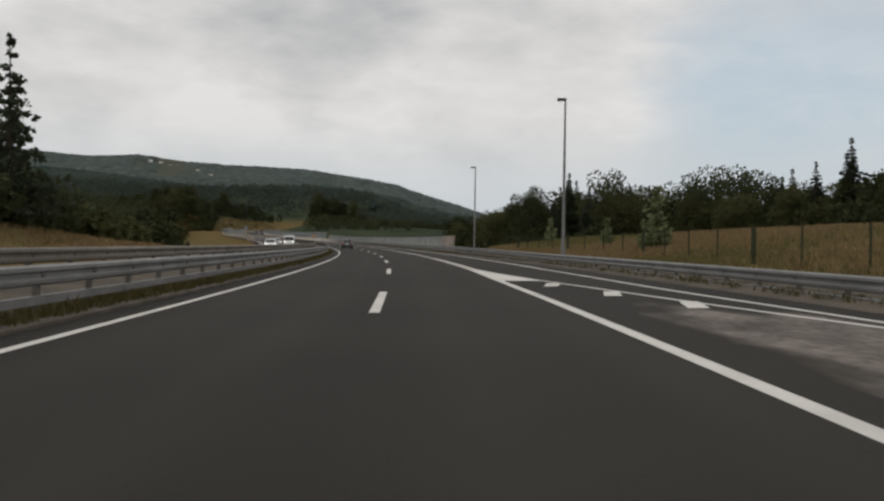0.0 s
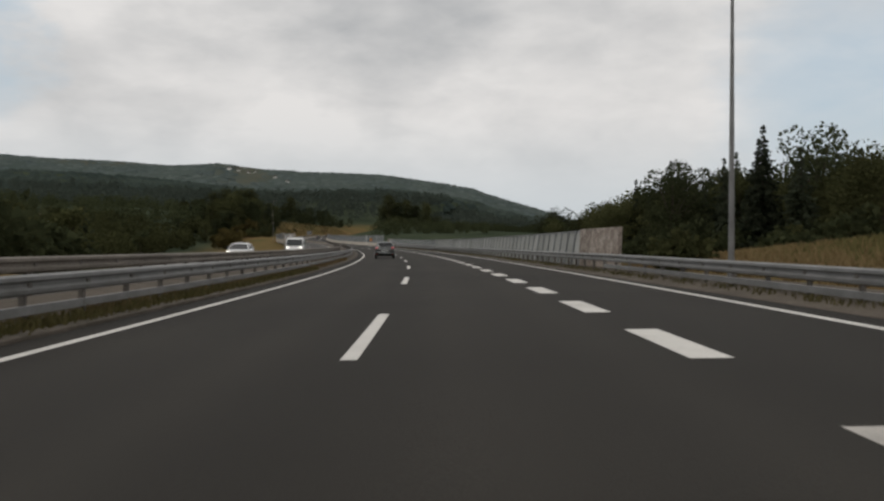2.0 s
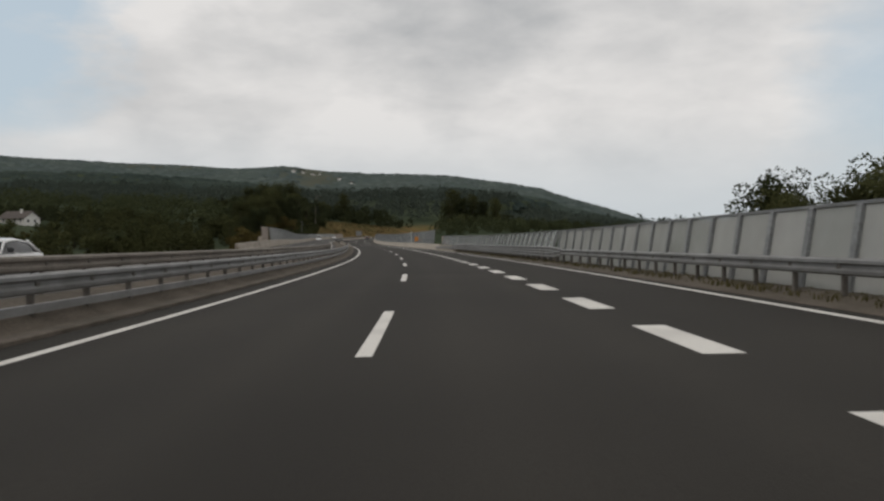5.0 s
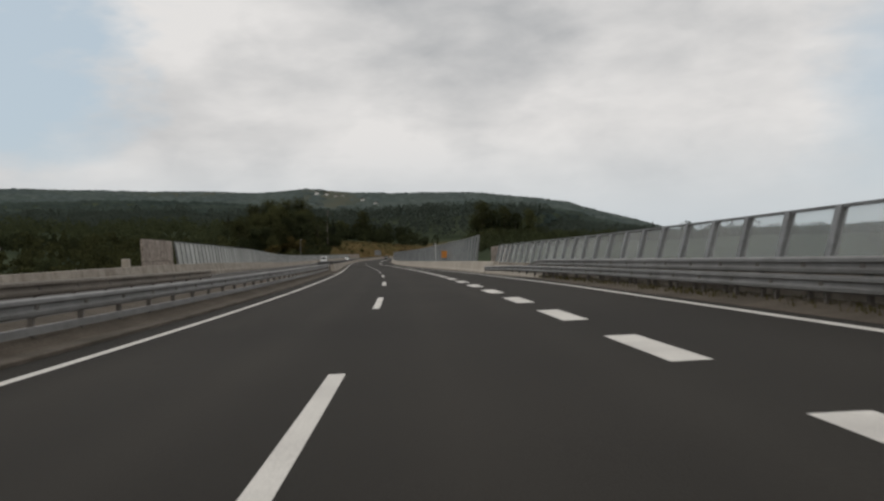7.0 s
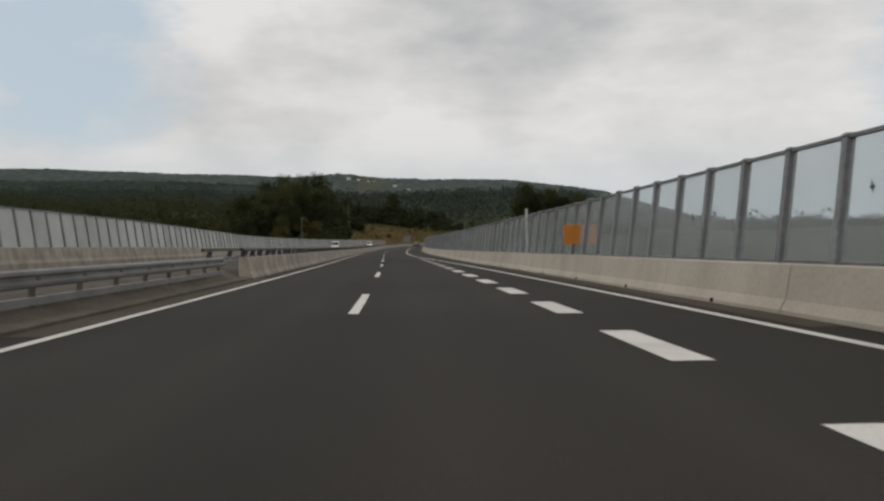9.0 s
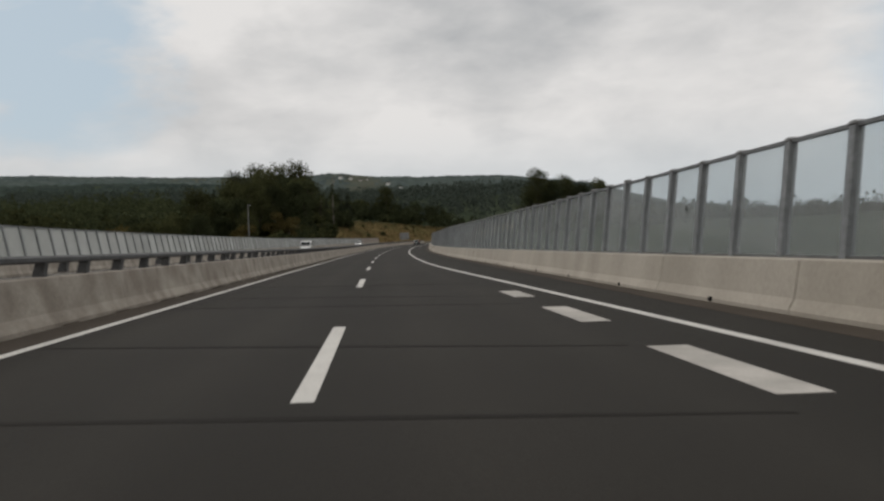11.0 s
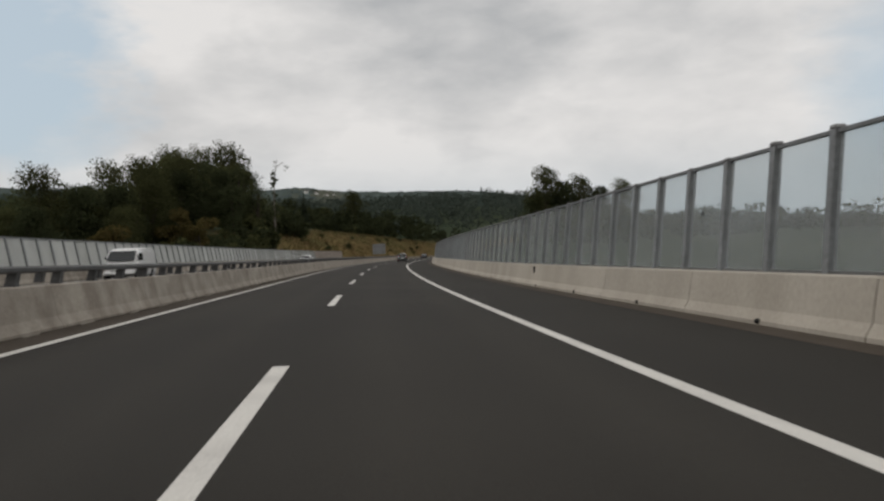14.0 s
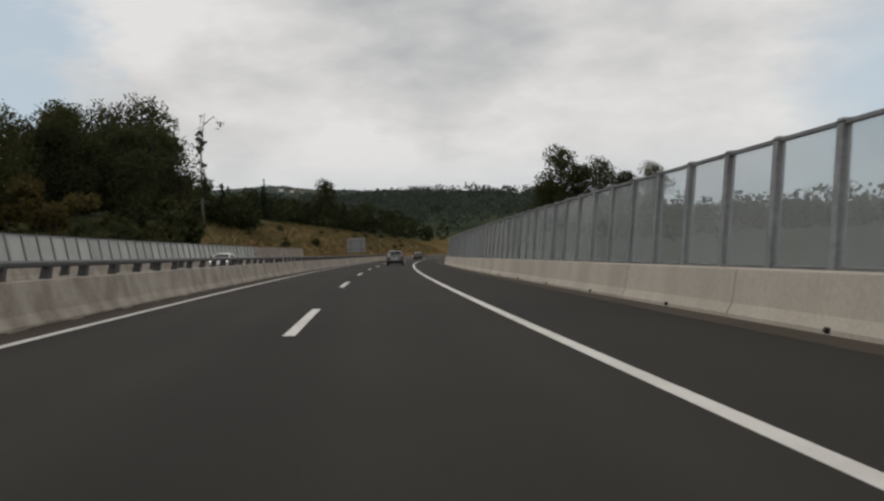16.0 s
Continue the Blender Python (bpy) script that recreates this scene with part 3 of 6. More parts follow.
for i in range(48):
    a = 87.05 + 5.995 * i
    if a < 371:
        sweep("wide_dash", rect(3.47, 3.92, -0.01, P), a, a + (3.0 if a < 366 else 2.4), WORN_PAINT if a > 330 else PAINT, 1.5, parent=road)
sweep("gore_line", rect(3.35, 3.55, -0.01, P), S0, 45.1, PAINT, parent=road)
sweep("wide_line", rect(3.45, 3.88, -0.01, P), 55.0, 83.8, WORN_PAINT, 2.0, parent=road)
sweep("slip_line", rect(-0.065, 0.065, -0.01, P), S0, 45.2, PAINT, off=lambda s: (float(np.interp(s, [-55, 27, 31, 36, 45.2], [21.0, 7.9, 6.95, 6.1, 4.75])), 0.0), parent=road)
sweep("slip_edge_line", rect(-0.07, 0.07, -0.01, P + 0.001), S0, 56, PAINT, off=lambda s: (float(np.interp(s, [-55, 20, 40, 56], [20.0, 8.2, 7.0, 6.83])), 0.0), parent=road)


def patch(name, corners, mat, z=0.005):
    """A flat painted or spilled shape on the road, corners as (s, d)."""
    top = [at(s, d, z) for s, d in corners]
    low = [at(s, d, z - 0.012) for s, d in corners]
    n = len(corners)
    faces = [tuple(range(n)), tuple(range(2 * n - 1, n - 1, -1))] + [(i, i + n, (i + 1) % n + n, (i + 1) % n) for i in range(n)]
    return child(name, mesh_of(name, top + low, faces, mat), road)


patch("gore_wedge", [(45.0, 3.35), (45.0, 4.82), (50, 4.25), (55.1, 3.88), (55.1, 3.46)], PAINT)
for s, d in ((42.5, 4.64), (38.4, 5.29), (34.9, 5.97)):
    patch("chevron", [(s - 0.85, d - 0.40), (s - 0.85, d + 0.0), (s + 0.8, d + 0.36), (s + 0.8, d - 0.02)], PAINT)
rnd = np.random.RandomState(5)
ring = [(25.5 + 9.5 * math.cos(a) * (1 + 0.2 * rnd.uniform(-1, 1)), 6.3 + 2.2 * math.sin(a) * (1 + 0.15 * rnd.uniform(-1, 1)) - 0.06 * 7.3 * math.cos(a)) for a in np.linspace(0, 2 * math.pi, 34)[:-1]]
DUST = material("grey_dust", (0.185, 0.16, 0.142), 0.95, (0.075, 0.065, 0.057), 1.3, 9.0, 0.3, spread=(0.4, 0.65), grain=0.4, stretch=(1, 0.45, 1))
verts, faces, amount_ = [at(25.5, 6.3, 0.002)], [], [1.0]
for k, f in enumerate((0.35, 0.6, 0.8, 1.0)):
    for s, d in ring:
        verts.append(at(25.5 + (s - 25.5) * f, 6.3 + (d - 6.3) * f, 0.002))
        amount_.append((0.95, 0.8, 0.4, 0.0)[k])
m = len(ring)
faces = [(0, 1 + i, 1 + (i + 1) % m) for i in range(m)] + [(1 + k * m + i, 1 + (k + 1) * m + i, 1 + (k + 1) * m + (i + 1) % m, 1 + k * m + (i + 1) % m) for k in range(3) for i in range(m)]
dust = child("dust_patch", mesh_of("dust_patch", verts, faces, DUST), road)
dust.data.attributes.new("amount", "FLOAT", "POINT").data.foreach_set("value", np.array(amount_, np.float32))
# the dust thins out towards its rim, in streaks
nt = DUST.node_tree
bsdf = nt.nodes["Principled BSDF"]
att, streak, fade, thin_ = nt.nodes.new("ShaderNodeAttribute"), nt.nodes.new("ShaderNodeTexNoise"), nt.nodes.new("ShaderNodeMath"), nt.nodes.new("ShaderNodeMixRGB")
att.attribute_name = "amount"
streak.inputs["Scale"].default_value, streak.inputs["Detail"].default_value = 1.4, 5
place_, long_ = nt.nodes.new("ShaderNodeNewGeometry"), nt.nodes.new("ShaderNodeMapping")
long_.inputs["Scale"].default_value = (1.0, 0.3, 1.0)
nt.links.new(place_.outputs["Position"], long_.inputs[0])
nt.links.new(long_.outputs[0], streak.inputs["Vector"])
fade.operation = "MULTIPLY_ADD"
fade.use_clamp = True
nt.links.new(streak.outputs[0], fade.inputs[0])
fade.inputs[1].default_value = 3.2
shift = nt.nodes.new("ShaderNodeMath")
shift.operation, shift.inputs[1].default_value, shift.inputs[2].default_value = "MULTIPLY_ADD", 2.1, -1.85
nt.links.new(att.outputs["Fac"], shift.inputs[0])
nt.links.new(shift.outputs[0], fade.inputs[2])
source = bsdf.inputs["Base Color"].links[0].from_socket
thin_.inputs[1].default_value = (0.027, 0.0235, 0.0185, 1)
nt.links.new(fade.outputs[0], thin_.inputs[0])
nt.links.new(source, thin_.inputs[2])
nt.links.new(thin_.outputs[0], bsdf.inputs["Base Color"])
# sealed joints across the deck
for s, lean in ((343.5, 0.9), (352.6, 1.4), (357.0, 0.6), (361.6, 1.2), (368.2, 1.0), (371.5, 1.5), (377.0, 1.1)):
    patch("sealed_joint", [(s, -3.6), (s + 0.07, -3.6), (s + 0.1 - lean * 0.7, 0.2), (s - lean * 1.4 + 0.06, 3.3), (s - lean * 1.4, 3.3), (s - lean * 0.75, 0.0)], SEAL, 0.003)
# opposite markings
for d in (-7.75, -16.0):
    sweep("edge_line", rect(d - 0.08, d + 0.08, 0.1, 0.125), S0, S1, PAINT, parent=opposite)
for i in range(-2, 52):
    sweep("dash", rect(-11.95, -11.8, 0.1, 0.125), 10 + 18 * i, 16 + 18 * i, PAINT, 2.0, parent=opposite)

# ------------------------------------------------------------------ guard rails
WAVE = [(0.0, 0.0), (0.07, 0.035), (0.075, 0.09), (0.02, 0.13), (0.02, 0.18), (0.075, 0.22), (0.07, 0.275), (0.0, 0.31)]


def guard_rail(label, s0, s1, line, top, facing, mat, low=None, pitch=2.1, phase=0.0, low_to=None):
    """A W-beam on sigma posts. facing: +1 when the wave looks to the right. line(s): its d and added z."""
    rail = thing("guard_rail", label, "guard rail", "motorway guard rails")
    prof = [(facing * (x + 0.06), top - 0.31 + z) for x, z in WAVE]
    prof += [(d - facing * 0.012, z) for d, z in prof[::-1]]
    piece = 4 * pitch
    for a in np.arange(s0, s1 - 0.5, piece):
        sweep("beam", prof, a, min(a + piece + 0.12, s1), mat, 2.1, off=line, parent=rail)
    if low:
        sweep("lower_rail", rect(-0.05 + facing * 0.05, 0.05 + facing * 0.05, low - 0.07, low + 0.06), s0, low_to or s1, mat, 3.0, off=line, parent=rail)
    bm = box_bm(-0.05, 0.05, -0.045, 0.045, -0.5, top - 0.03, 0.012)
    bmesh.ops.translate(bm, verts=bm.verts, vec=(-facing * 0.02, 0, 0))
    post = bm_mesh("post", bm, DULL_STEEL)
    spacer = bm_mesh("spacer", box_bm(min(0, facing * 0.1), max(0, facing * 0.1), -0.07, 0.07, top - 0.3, top - 0.03, 0.01), DULL_STEEL)
    for s in np.arange(s0 + 0.4 + phase, s1 - 0.2, pitch):
        d, z = line(s)
        child("post", post, rail, place(s, d, z))
        child("spacer", spacer, rail, place(s, d, z))
    return rail


guard_rail("grey galvanised double guard rail along the dry median", -40, 318, lambda s: (-5.25 + (0.25 if s < 60 else 0.25 * max(0, 1 - (s - 60) / 80)), 0.03), 0.80, 1, STEEL, low=0.28, phase=0.25)
guard_rail("weathered guard rail on the far side of the median", -40, 262, lambda s: (-6.85, 0.2), 0.87, 1, WEATHERED)
guard_rail("galvanised guard rail beside the slip lane", -35, 212,
           lambda s: (float(np.interp(s, [-40, 20, 60, 112, 240, 290], [12.0, 9.35, 8.95, 8.15, 8.1, 8.0])), float(np.interp(s, [20, 64, 112], [-0.26, -0.24, 0.0]))), 0.80, -1, STEEL, low=0.32, pitch=2.0, low_to=113)
guard_rail("low galvanised guard rail running on to the concrete wall", 211.6, 287.0, lambda s: (float(np.interp(s, [258, 276, 287], [8.06, 7.44, 7.18])), float(np.interp(s, [211, 214, 276, 287], [0.12, 0.0, 0.0, -0.12]))), 0.61, -1, STEEL, pitch=2.0, phase=0.7)
guard_rail("upper galvanised beam above the low guard rail", 211, 275, lambda s: (8.1, float(np.interp(s, [211, 215, 272.2, 275], [-0.12, 0.0, 0.0, -0.3]))), 0.93, -1, STEEL, pitch=2.0)


# ------------------------------------------------------------------ concrete walls of New Jersey section
def wall_units(name, label, s0, s1, pitch, foot, sign, height, mat, joint=0.015, drains=True, cut=0.0):
    wall = thing(name, label, "concrete barrier")
    prof = [(0.0, -0.3), (0.0, 0.07), (0.10, 0.24), (0.21, height - 0.02), (0.26, height), (0.50, height), (0.52, height - 0.02), (0.52, -0.3)]
    prof = [(sign * d, z) for d, z in prof]
    for a in np.arange(s0, s1 - 0.4, pitch):
        sweep("unit", prof, a + joint, min(a + pitch, s1) - joint, mat, 2.1, off=foot, parent=wall)
    if drains:
        # no hole is cut: near-black blocks carry the drains' inner shade as colour
        hole = bm_mesh("drain", box_bm(-0.015, 0.1, -0.085, 0.085, 0.015, 0.10, 0.03), HOLE)
        for a in np.arange(s0 + pitch / 2 - 0.1, s1, pitch):
            d, z = foot(a)
            child("drain", hole, wall, place(a, d - 0.012 * sign, z))
    return wall


wall_units("concrete_barrier", "pale concrete crash wall with drain holes below clear panels", 283.9, 604, 6.07, lambda s: (float(wall_foot(s)), 0.0), 1, 0.82, CONCRETE)
wall_units("concrete_barrier", "low concrete foot of the crash wall behind the guard rail", 269.5, 283.9, 4.8, lambda s: (float(wall_foot(s)), 0.0), 1, 0.58, CONCRETE, drains=False)
median_wall = wall_units("concrete_barrier", "stained concrete median wall under a dark steel rail", 320, 690, 6.07, lambda s: (-4.5, 0.0), -1, 0.80, OLD_CONCRETE, joint=0.005, drains=False)
far_wall = wall_units("concrete_barrier", "grey concrete parapet of the opposite carriageway", 262, 655, 6.07,
                      lambda s: (-16.7, float(np.interp(s, [262, 300, 360, 400], [0.25, 0.4, 0.3, 0.15]))), -1, 0.85, OLD_CONCRETE, drains=False)
hatch = bm_mesh("hatch", box_bm(-0.03, 0.06, -0.11, 0.11, -0.13, 0.13, 0.015), HOLE)
for s, d in ((476.0, 7.27), (411.0, 7.27)):
    h = new("hatch_box", hatch)
    h.matrix_basis = place(s, d, 0.62) if s > 450 else place(s, d, 0.55) @ Matrix.Diagonal((1, 0.45, 0.4, 1))
    tagged(h, "dark box let into the concrete wall", "hatch")
# grey stencilled panels on the median wall
STAIN = material("damp_stain", (0.16, 0.14, 0.12), 0.95, (0.12, 0.105, 0.09), 0.3, 20.0)
for s in (341.2, 357.8, 515.0, 527.0):
    st = new("repair_patch", bm_mesh("repair_patch", box_bm(-0.012, 0.012, -0.28, 0.28, 0.22, 0.55, 0.004), STAIN))
    st.matrix_basis = place(s, -4.70, 0.0) @ pose(0, 0, 0, 0, -6, 0)
    tagged(st, "darker grey repair patch on the concrete wall", "repair patch")

# dark rail on the median wall: a pipe on bent plates, twice
top_rail = thing("parapet_rail", "dark steel box rail on curved brackets atop the median wall", "rail")
sweep("beam", [(-0.14, 1.05), (-0.10, 1.02), (0.02, 1.02), (0.05, 1.05), (0.05, 1.11), (0.0, 1.145), (-0.11, 1.145), (-0.14, 1.11)], 320, 690, DARK_STEEL, 3.0, off=lambda s: (-4.86, 0.0), parent=top_rail)
sweep("back_beam", rect(-0.06, 0.04, 1.0, 1.12), 320, 690, DARK_STEEL, 3.0, off=lambda s: (-6.3, 0.0), parent=top_rail)
bm = bmesh.new()
ring = [(-0.20, 0.77), (0.0, 0.77), (0.0, 0.88), (0.03, 1.03), (-0.13, 1.03), (-0.17, 0.88)]
for y in (-0.085, 0.085):
    for x, z in ring:
        bm.verts.new((x, y, z))
bm.verts.ensure_lookup_table()
bm.faces.new(bm.verts[:6])
bm.faces.new(bm.verts[6:][::-1])
for i in range(6):
    bm.faces.new((bm.verts[i], bm.verts[(i + 1) % 6], bm.verts[(i + 1) % 6 + 6], bm.verts[i + 6]))
bracket = bm_mesh("bracket", bm, DARK_STEEL)
for s in np.arange(320.45, 688, 2.03):
    child("bracket", bracket, top_rail, place(s, -4.84, 0))
for s in np.arange(321.4, 688, 4.06):
    child("back_bracket", bracket, top_rail, place(s, -6.28, 0))


# ------------------------------------------------------------------ noise barriers: leaning posts and panes
def noise_barrier(label, s0, s1, pitch, foot, z0, top, lean, pane, birds=0, width=0.16, cap=True, strip_z=None, seed=1, caps=False):
    """foot(s): d at the posts' feet; top(s): height of the upper edge; lean: metres outward at the top (signed)."""
    bar = thing("noise_barrier", label, "noise barrier", "noise barriers of the motorway")
    r = np.random.RandomState(seed)
    stations = np.arange(s0, s1 + 0.01, pitch) if isinstance(pitch, float) else np.interp(np.arange(pitch[-1] + 1), pitch, s0)
    s0, s1 = stations[0], stations[-1]
    post_cache, pane_cache = {}, {}
    for k, s in enumerate(stations):
        h = round(float(top(s)) * 20) / 20
        zz = round(float(z0(s)) * 20) / 20
        if (h, zz) not in post_cache:
            bm = bmesh.new()
            sx = 1 if lean > 0 else -1
            prof = [(-0.09, -width / 2), (0.07, -width / 2), (0.07, width / 2), (-0.09, width / 2)]
            lowr = [bm.verts.new((x * sx, y, zz)) for x, y in prof]
            upr = [bm.verts.new((x * sx + lean, y, h)) for x, y in prof]
            for i in range(4):
                bm.faces.new((lowr[i], lowr[(i + 1) % 4], upr[(i + 1) % 4], upr[i]))
            bm.faces.new(lowr[::-1])
            bm.faces.new(upr)
            bmesh.ops.recalc_face_normals(bm, faces=bm.faces)
            bmesh.ops.bevel(bm, geom=list(bm.edges), offset=0.012, segments=1, affect="EDGES")
            post_cache[h, zz] = bm_mesh("post", bm, POST_STEEL)
        child("post", post_cache[h, zz], bar, place(s, foot(s)))
        if caps:
            child("cap", CAP, bar, place(s, foot(s) + lean, h + 0.02))
        if k + 1 < len(stations):
            e = stations[k + 1]
            a, b = s + width / 2 - 0.02, e - width / 2 + 0.02
            c = []
            for q, sgn in ((a, 1), (b, 1), (b, -1), (a, -1)):
                c += [at(q, foot(q) + 0.01 * sgn, float(z0(q)) + 0.02), at(q, foot(q) + lean + 0.01 * sgn, float(top(q)) - 0.03)]
            me = mesh_of("pane", c, [(0, 2, 3, 1), (4, 6, 7, 5), (2, 4, 5, 3), (6, 0, 1, 7), (1, 3, 5, 7), (0, 6, 4, 2)], pane)
            p = child("pane", me, bar)
            p.visible_shadow = False
            if birds and k % birds == 2:
                f = r.uniform(0.5, 0.7)
                m = at((a + b) / 2 + r.uniform(-0.3, 0.3), foot(a) + lean * f - 0.03, float(z0(a)) * (1 - f) + float(top(a)) * f)
                bird = child("bird_mark", BIRD_MESH, p, pose(m.x, m.y, m.z, 0, 0, heading(s) + 90) @ Matrix.Scale(0.7, 4))
    if cap:
        sweep("top_rail", [(-0.05, -0.03), (0.05, -0.03), (0.05, 0.03), (-0.05, 0.03)], s0, s1, POST_STEEL, 1.9, off=lambda s: (foot(s) + lean, float(top(s))), parent=bar)
    if strip_z:
        sweep("foot_strip", rect(-0.05, 0.05, strip_z, strip_z + 0.06), s0, s1, STEEL, 4.0, off=lambda s: (foot(s), 0.0), parent=bar)
    return bar


CAP = bm_mesh("cap", box_bm(-0.1, 0.1, -0.095, 0.095, -0.03, 0.055, 0.03), STEEL)
# a flat swooping silhouette stuck on some panes
BIRD_MESH = mesh_of("bird_mark", [(x, y, z) for y in (-0.002, 0.002) for x, z in ((-0.02, -0.16), (0.03, -0.05), (0.12, 0.0), (0.04, 0.05), (0.05, 0.2), (-0.02, 0.07), (-0.12, -0.02), (-0.03, -0.03))],
                    [tuple(range(8)), tuple(range(15, 7, -1))] + [(i, i + 8, (i + 1) % 8 + 8, (i + 1) % 8) for i in range(8)], BIRD)

noise_barrier("tall clear noise barrier of leaning grey posts on the wall", [295.8, 366.1, 415.25, 453.85, 484.0, 500.05, 516.4, 607.0], 607, [0, 37, 63, 83, 99, 107, 115, 162], lambda s: float(wall_foot(s)) + 0.64, lambda s: 0.78,
              lambda s: np.interp(s, [290, 350, 372, 430, 604], [2.85, 2.70, 2.72, 2.93, 2.90]), 0.25, PANE, birds=4, strip_z=0.80, caps=True)
noise_barrier("milky noise barrier of leaning posts behind the guard rail", 120.7, 215.8, 1.98, lambda s: 8.5, lambda s: -0.4,
              lambda s: np.interp(s, [120, 150, 216], [1.88, 1.86, 1.79]), 0.35, MILK_PANE, seed=2, width=0.22)
noise_barrier("clear noise barrier of leaning posts behind a double guard rail", 216.65, 291.0, 2.06, lambda s: 8.5, lambda s: 0.68,
              lambda s: np.interp(s, [215, 250, 264, 276, 291], [1.80, 1.84, 1.88, 1.93, 1.97]), 0.33, CLEAR_PANE, seed=6, width=0.22)
noise_barrier("pale clear noise barrier beyond the opposite carriageway", 301.3, 617, 1.9, lambda s: -17.0, lambda s: 1.0,
              lambda s: np.interp(s, [300, 350, 395, 620], [3.14, 3.02, 2.58, 2.52]), -0.3, LEFT_PANE, seed=3)


tagged(sweep("barrier_plinth", rect(8.42, 8.66, -0.5, 0.72), 215.8, 292.5, OLD_CONCRETE), "low stained concrete plinth under the clear noise barrier", "plinth", kind="structure")


def block_wall(label, s0, s1, foot, z0, top, lean, step=1.95):
    """Rough wood-concrete boards between the ends of a noise barrier."""
    bw = thing("absorbing_wall", label, "noise barrier", "rough end walls")
    n = max(1, int(round((s1 - s0) / step)))
    for k in range(n):
        a, b = s0 + (s1 - s0) * k / n + 0.015, s0 + (s1 - s0) * (k + 1) / n - 0.015
        for lo, hi in ((0.0, 0.36), (0.37, 1.0)):
            verts = []
            for q in (a, b):
                h = top(q) - z0
                for f, out_ in ((lo, -0.08), (hi, -0.08), (hi, 0.08), (lo, 0.08)):
                    verts.append(at(q, foot(q) + lean * f + out_, z0 + h * f))
            child("board", mesh_of("board", verts, [(0, 1, 5, 4), (1, 2, 6, 5), (2, 3, 7, 6), (3, 0, 4, 7), (0, 3, 2, 1), (4, 5, 6, 7)], WOODCRETE), bw)
    return bw


block_wall("brown rough wood-concrete end of the milky barrier", 115.2, 120.7, lambda s: 9.2 - 0.11 * (s - 115.2), -0.4, lambda s: 1.95, 0.1)
block_wall("brown rough wood-concrete wall overlapping two barriers", 289.5, 299.0, lambda s: 9.3, -0.4, lambda s: 2.0, 0.1)
block_wall("brown rough wood-concrete start of the pale barrier", 291.5, 301.0, lambda s: -17.4, 0.6, lambda s: 3.2, -0.1)
block_wall("brown wood-concrete boards at the barrier's far end", 617, 655, lambda s: -17.1, 0.2, lambda s: 2.5, -0.2)
block_wall("brown wood-concrete end of the clear barrier", 604, 609, lambda s: 7.8, -0.3, lambda s: 2.95, 0.2)


# ------------------------------------------------------------------ lamps and signs
def street_lamp(s, d, z, height, arm):
    lamp = thing("street_lamp", "slim grey steel street lamp with one flat head", "street lamp", "street lamps by the road")
    part("pole", _bm(tube([(0, 0, 0), (0, 0, height * 0.5), (0, 0, height)], [0.10, 0.075, 0.05])), STEEL, lamp)
    part("base_collar", _bm(tube([(0, 0, -0.3), (0, 0, 0.5)], [0.13, 0.12])), STEEL, lamp)
    head = part("head", box_bm(-arm, 0.06, -0.13, 0.13, height - 0.03, height + 0.11, 0.03), DARK_STEEL, lamp)
    part("lens", box_bm(-arm + 0.06, -0.16, -0.10, 0.10, height - 0.05, height - 0.025, 0.008), material("lamp_glass", (0.6, 0.62, 0.62), 0.2), head)
    lamp.matrix_basis = place(s, d, z)
    return lamp


def _bm(vf):
    bm = bmesh.new()
    vs = [bm.verts.new(v) for v in vf[0]]
    for f in vf[1]:
        bm.faces.new([vs[i] for i in f])
    return bm


street_lamp(65.0, 9.6, 0.6, 8.4, 0.45)
street_lamp(103.4, 9.75, 0.2, 8.5, 0.45)
street_lamp(469.5, -18.5, -1.5, 8.6, -0.4)

sign = thing("road_sign", "grey rear of a large road sign on posts", "road sign")
board = part("board", box_bm(-1.6, 1.6, -0.03, 0.03, 1.35, 3.9, 0.02), material("sign_back", (0.24, 0.245, 0.245), 0.6, (0.20, 0.205, 0.205), 0.8), sign)
for z in (1.9, 3.3):
    part("brace", box_bm(-1.5, 1.5, -0.08, -0.032, z - 0.04, z + 0.04), DULL_STEEL, board)
for x in (-1.0, 1.0):
    part("post", _bm(tube([(x, -0.14, -0.4), (x, -0.14, 3.7)], [0.055, 0.055])), DULL_STEEL, sign)
sign.matrix_basis = place(657.8, -8.1, 0.25)

ORANGE = material("orange_sheeting", (0.62, 0.22, 0.02), 0.5, (0.55, 0.19, 0.02), 0.4)
orange = thing("warning_sign", "small orange sign standing above the concrete wall", "road sign")
part("board", box_bm(-0.62, 0.62, -0.02, 0.02, 1.22, 1.95, 0.01), ORANGE, orange)
part("post", _bm(tube([(0, 0.05, -0.2), (0, 0.05, 1.8)], [0.04, 0.04])), STEEL, orange)
orange.matrix_basis = place(319.8, 7.62, 0.0)
PALE = material("pale_post", (0.5, 0.5, 0.48), 0.6, (0.42, 0.42, 0.4), 0.4)
slim = thing("marker_post", "pale slim post against the noise barrier", "post")
part("shaft", box_bm(-0.06, 0.06, -0.05, 0.05, 0.8, 3.05, 0.02), PALE, slim)
slim.matrix_basis = place(330.5, 7.35, 0)
bollard = thing("end_post", "pale concrete end post of the parapet", "post")
part("shaft", box_bm(-0.22, 0.22, -0.3, 0.3, -0.4, 1.75, 0.04), CONCRETE, bollard)
bollard.matrix_basis = place(286.5, -17.2, 0)

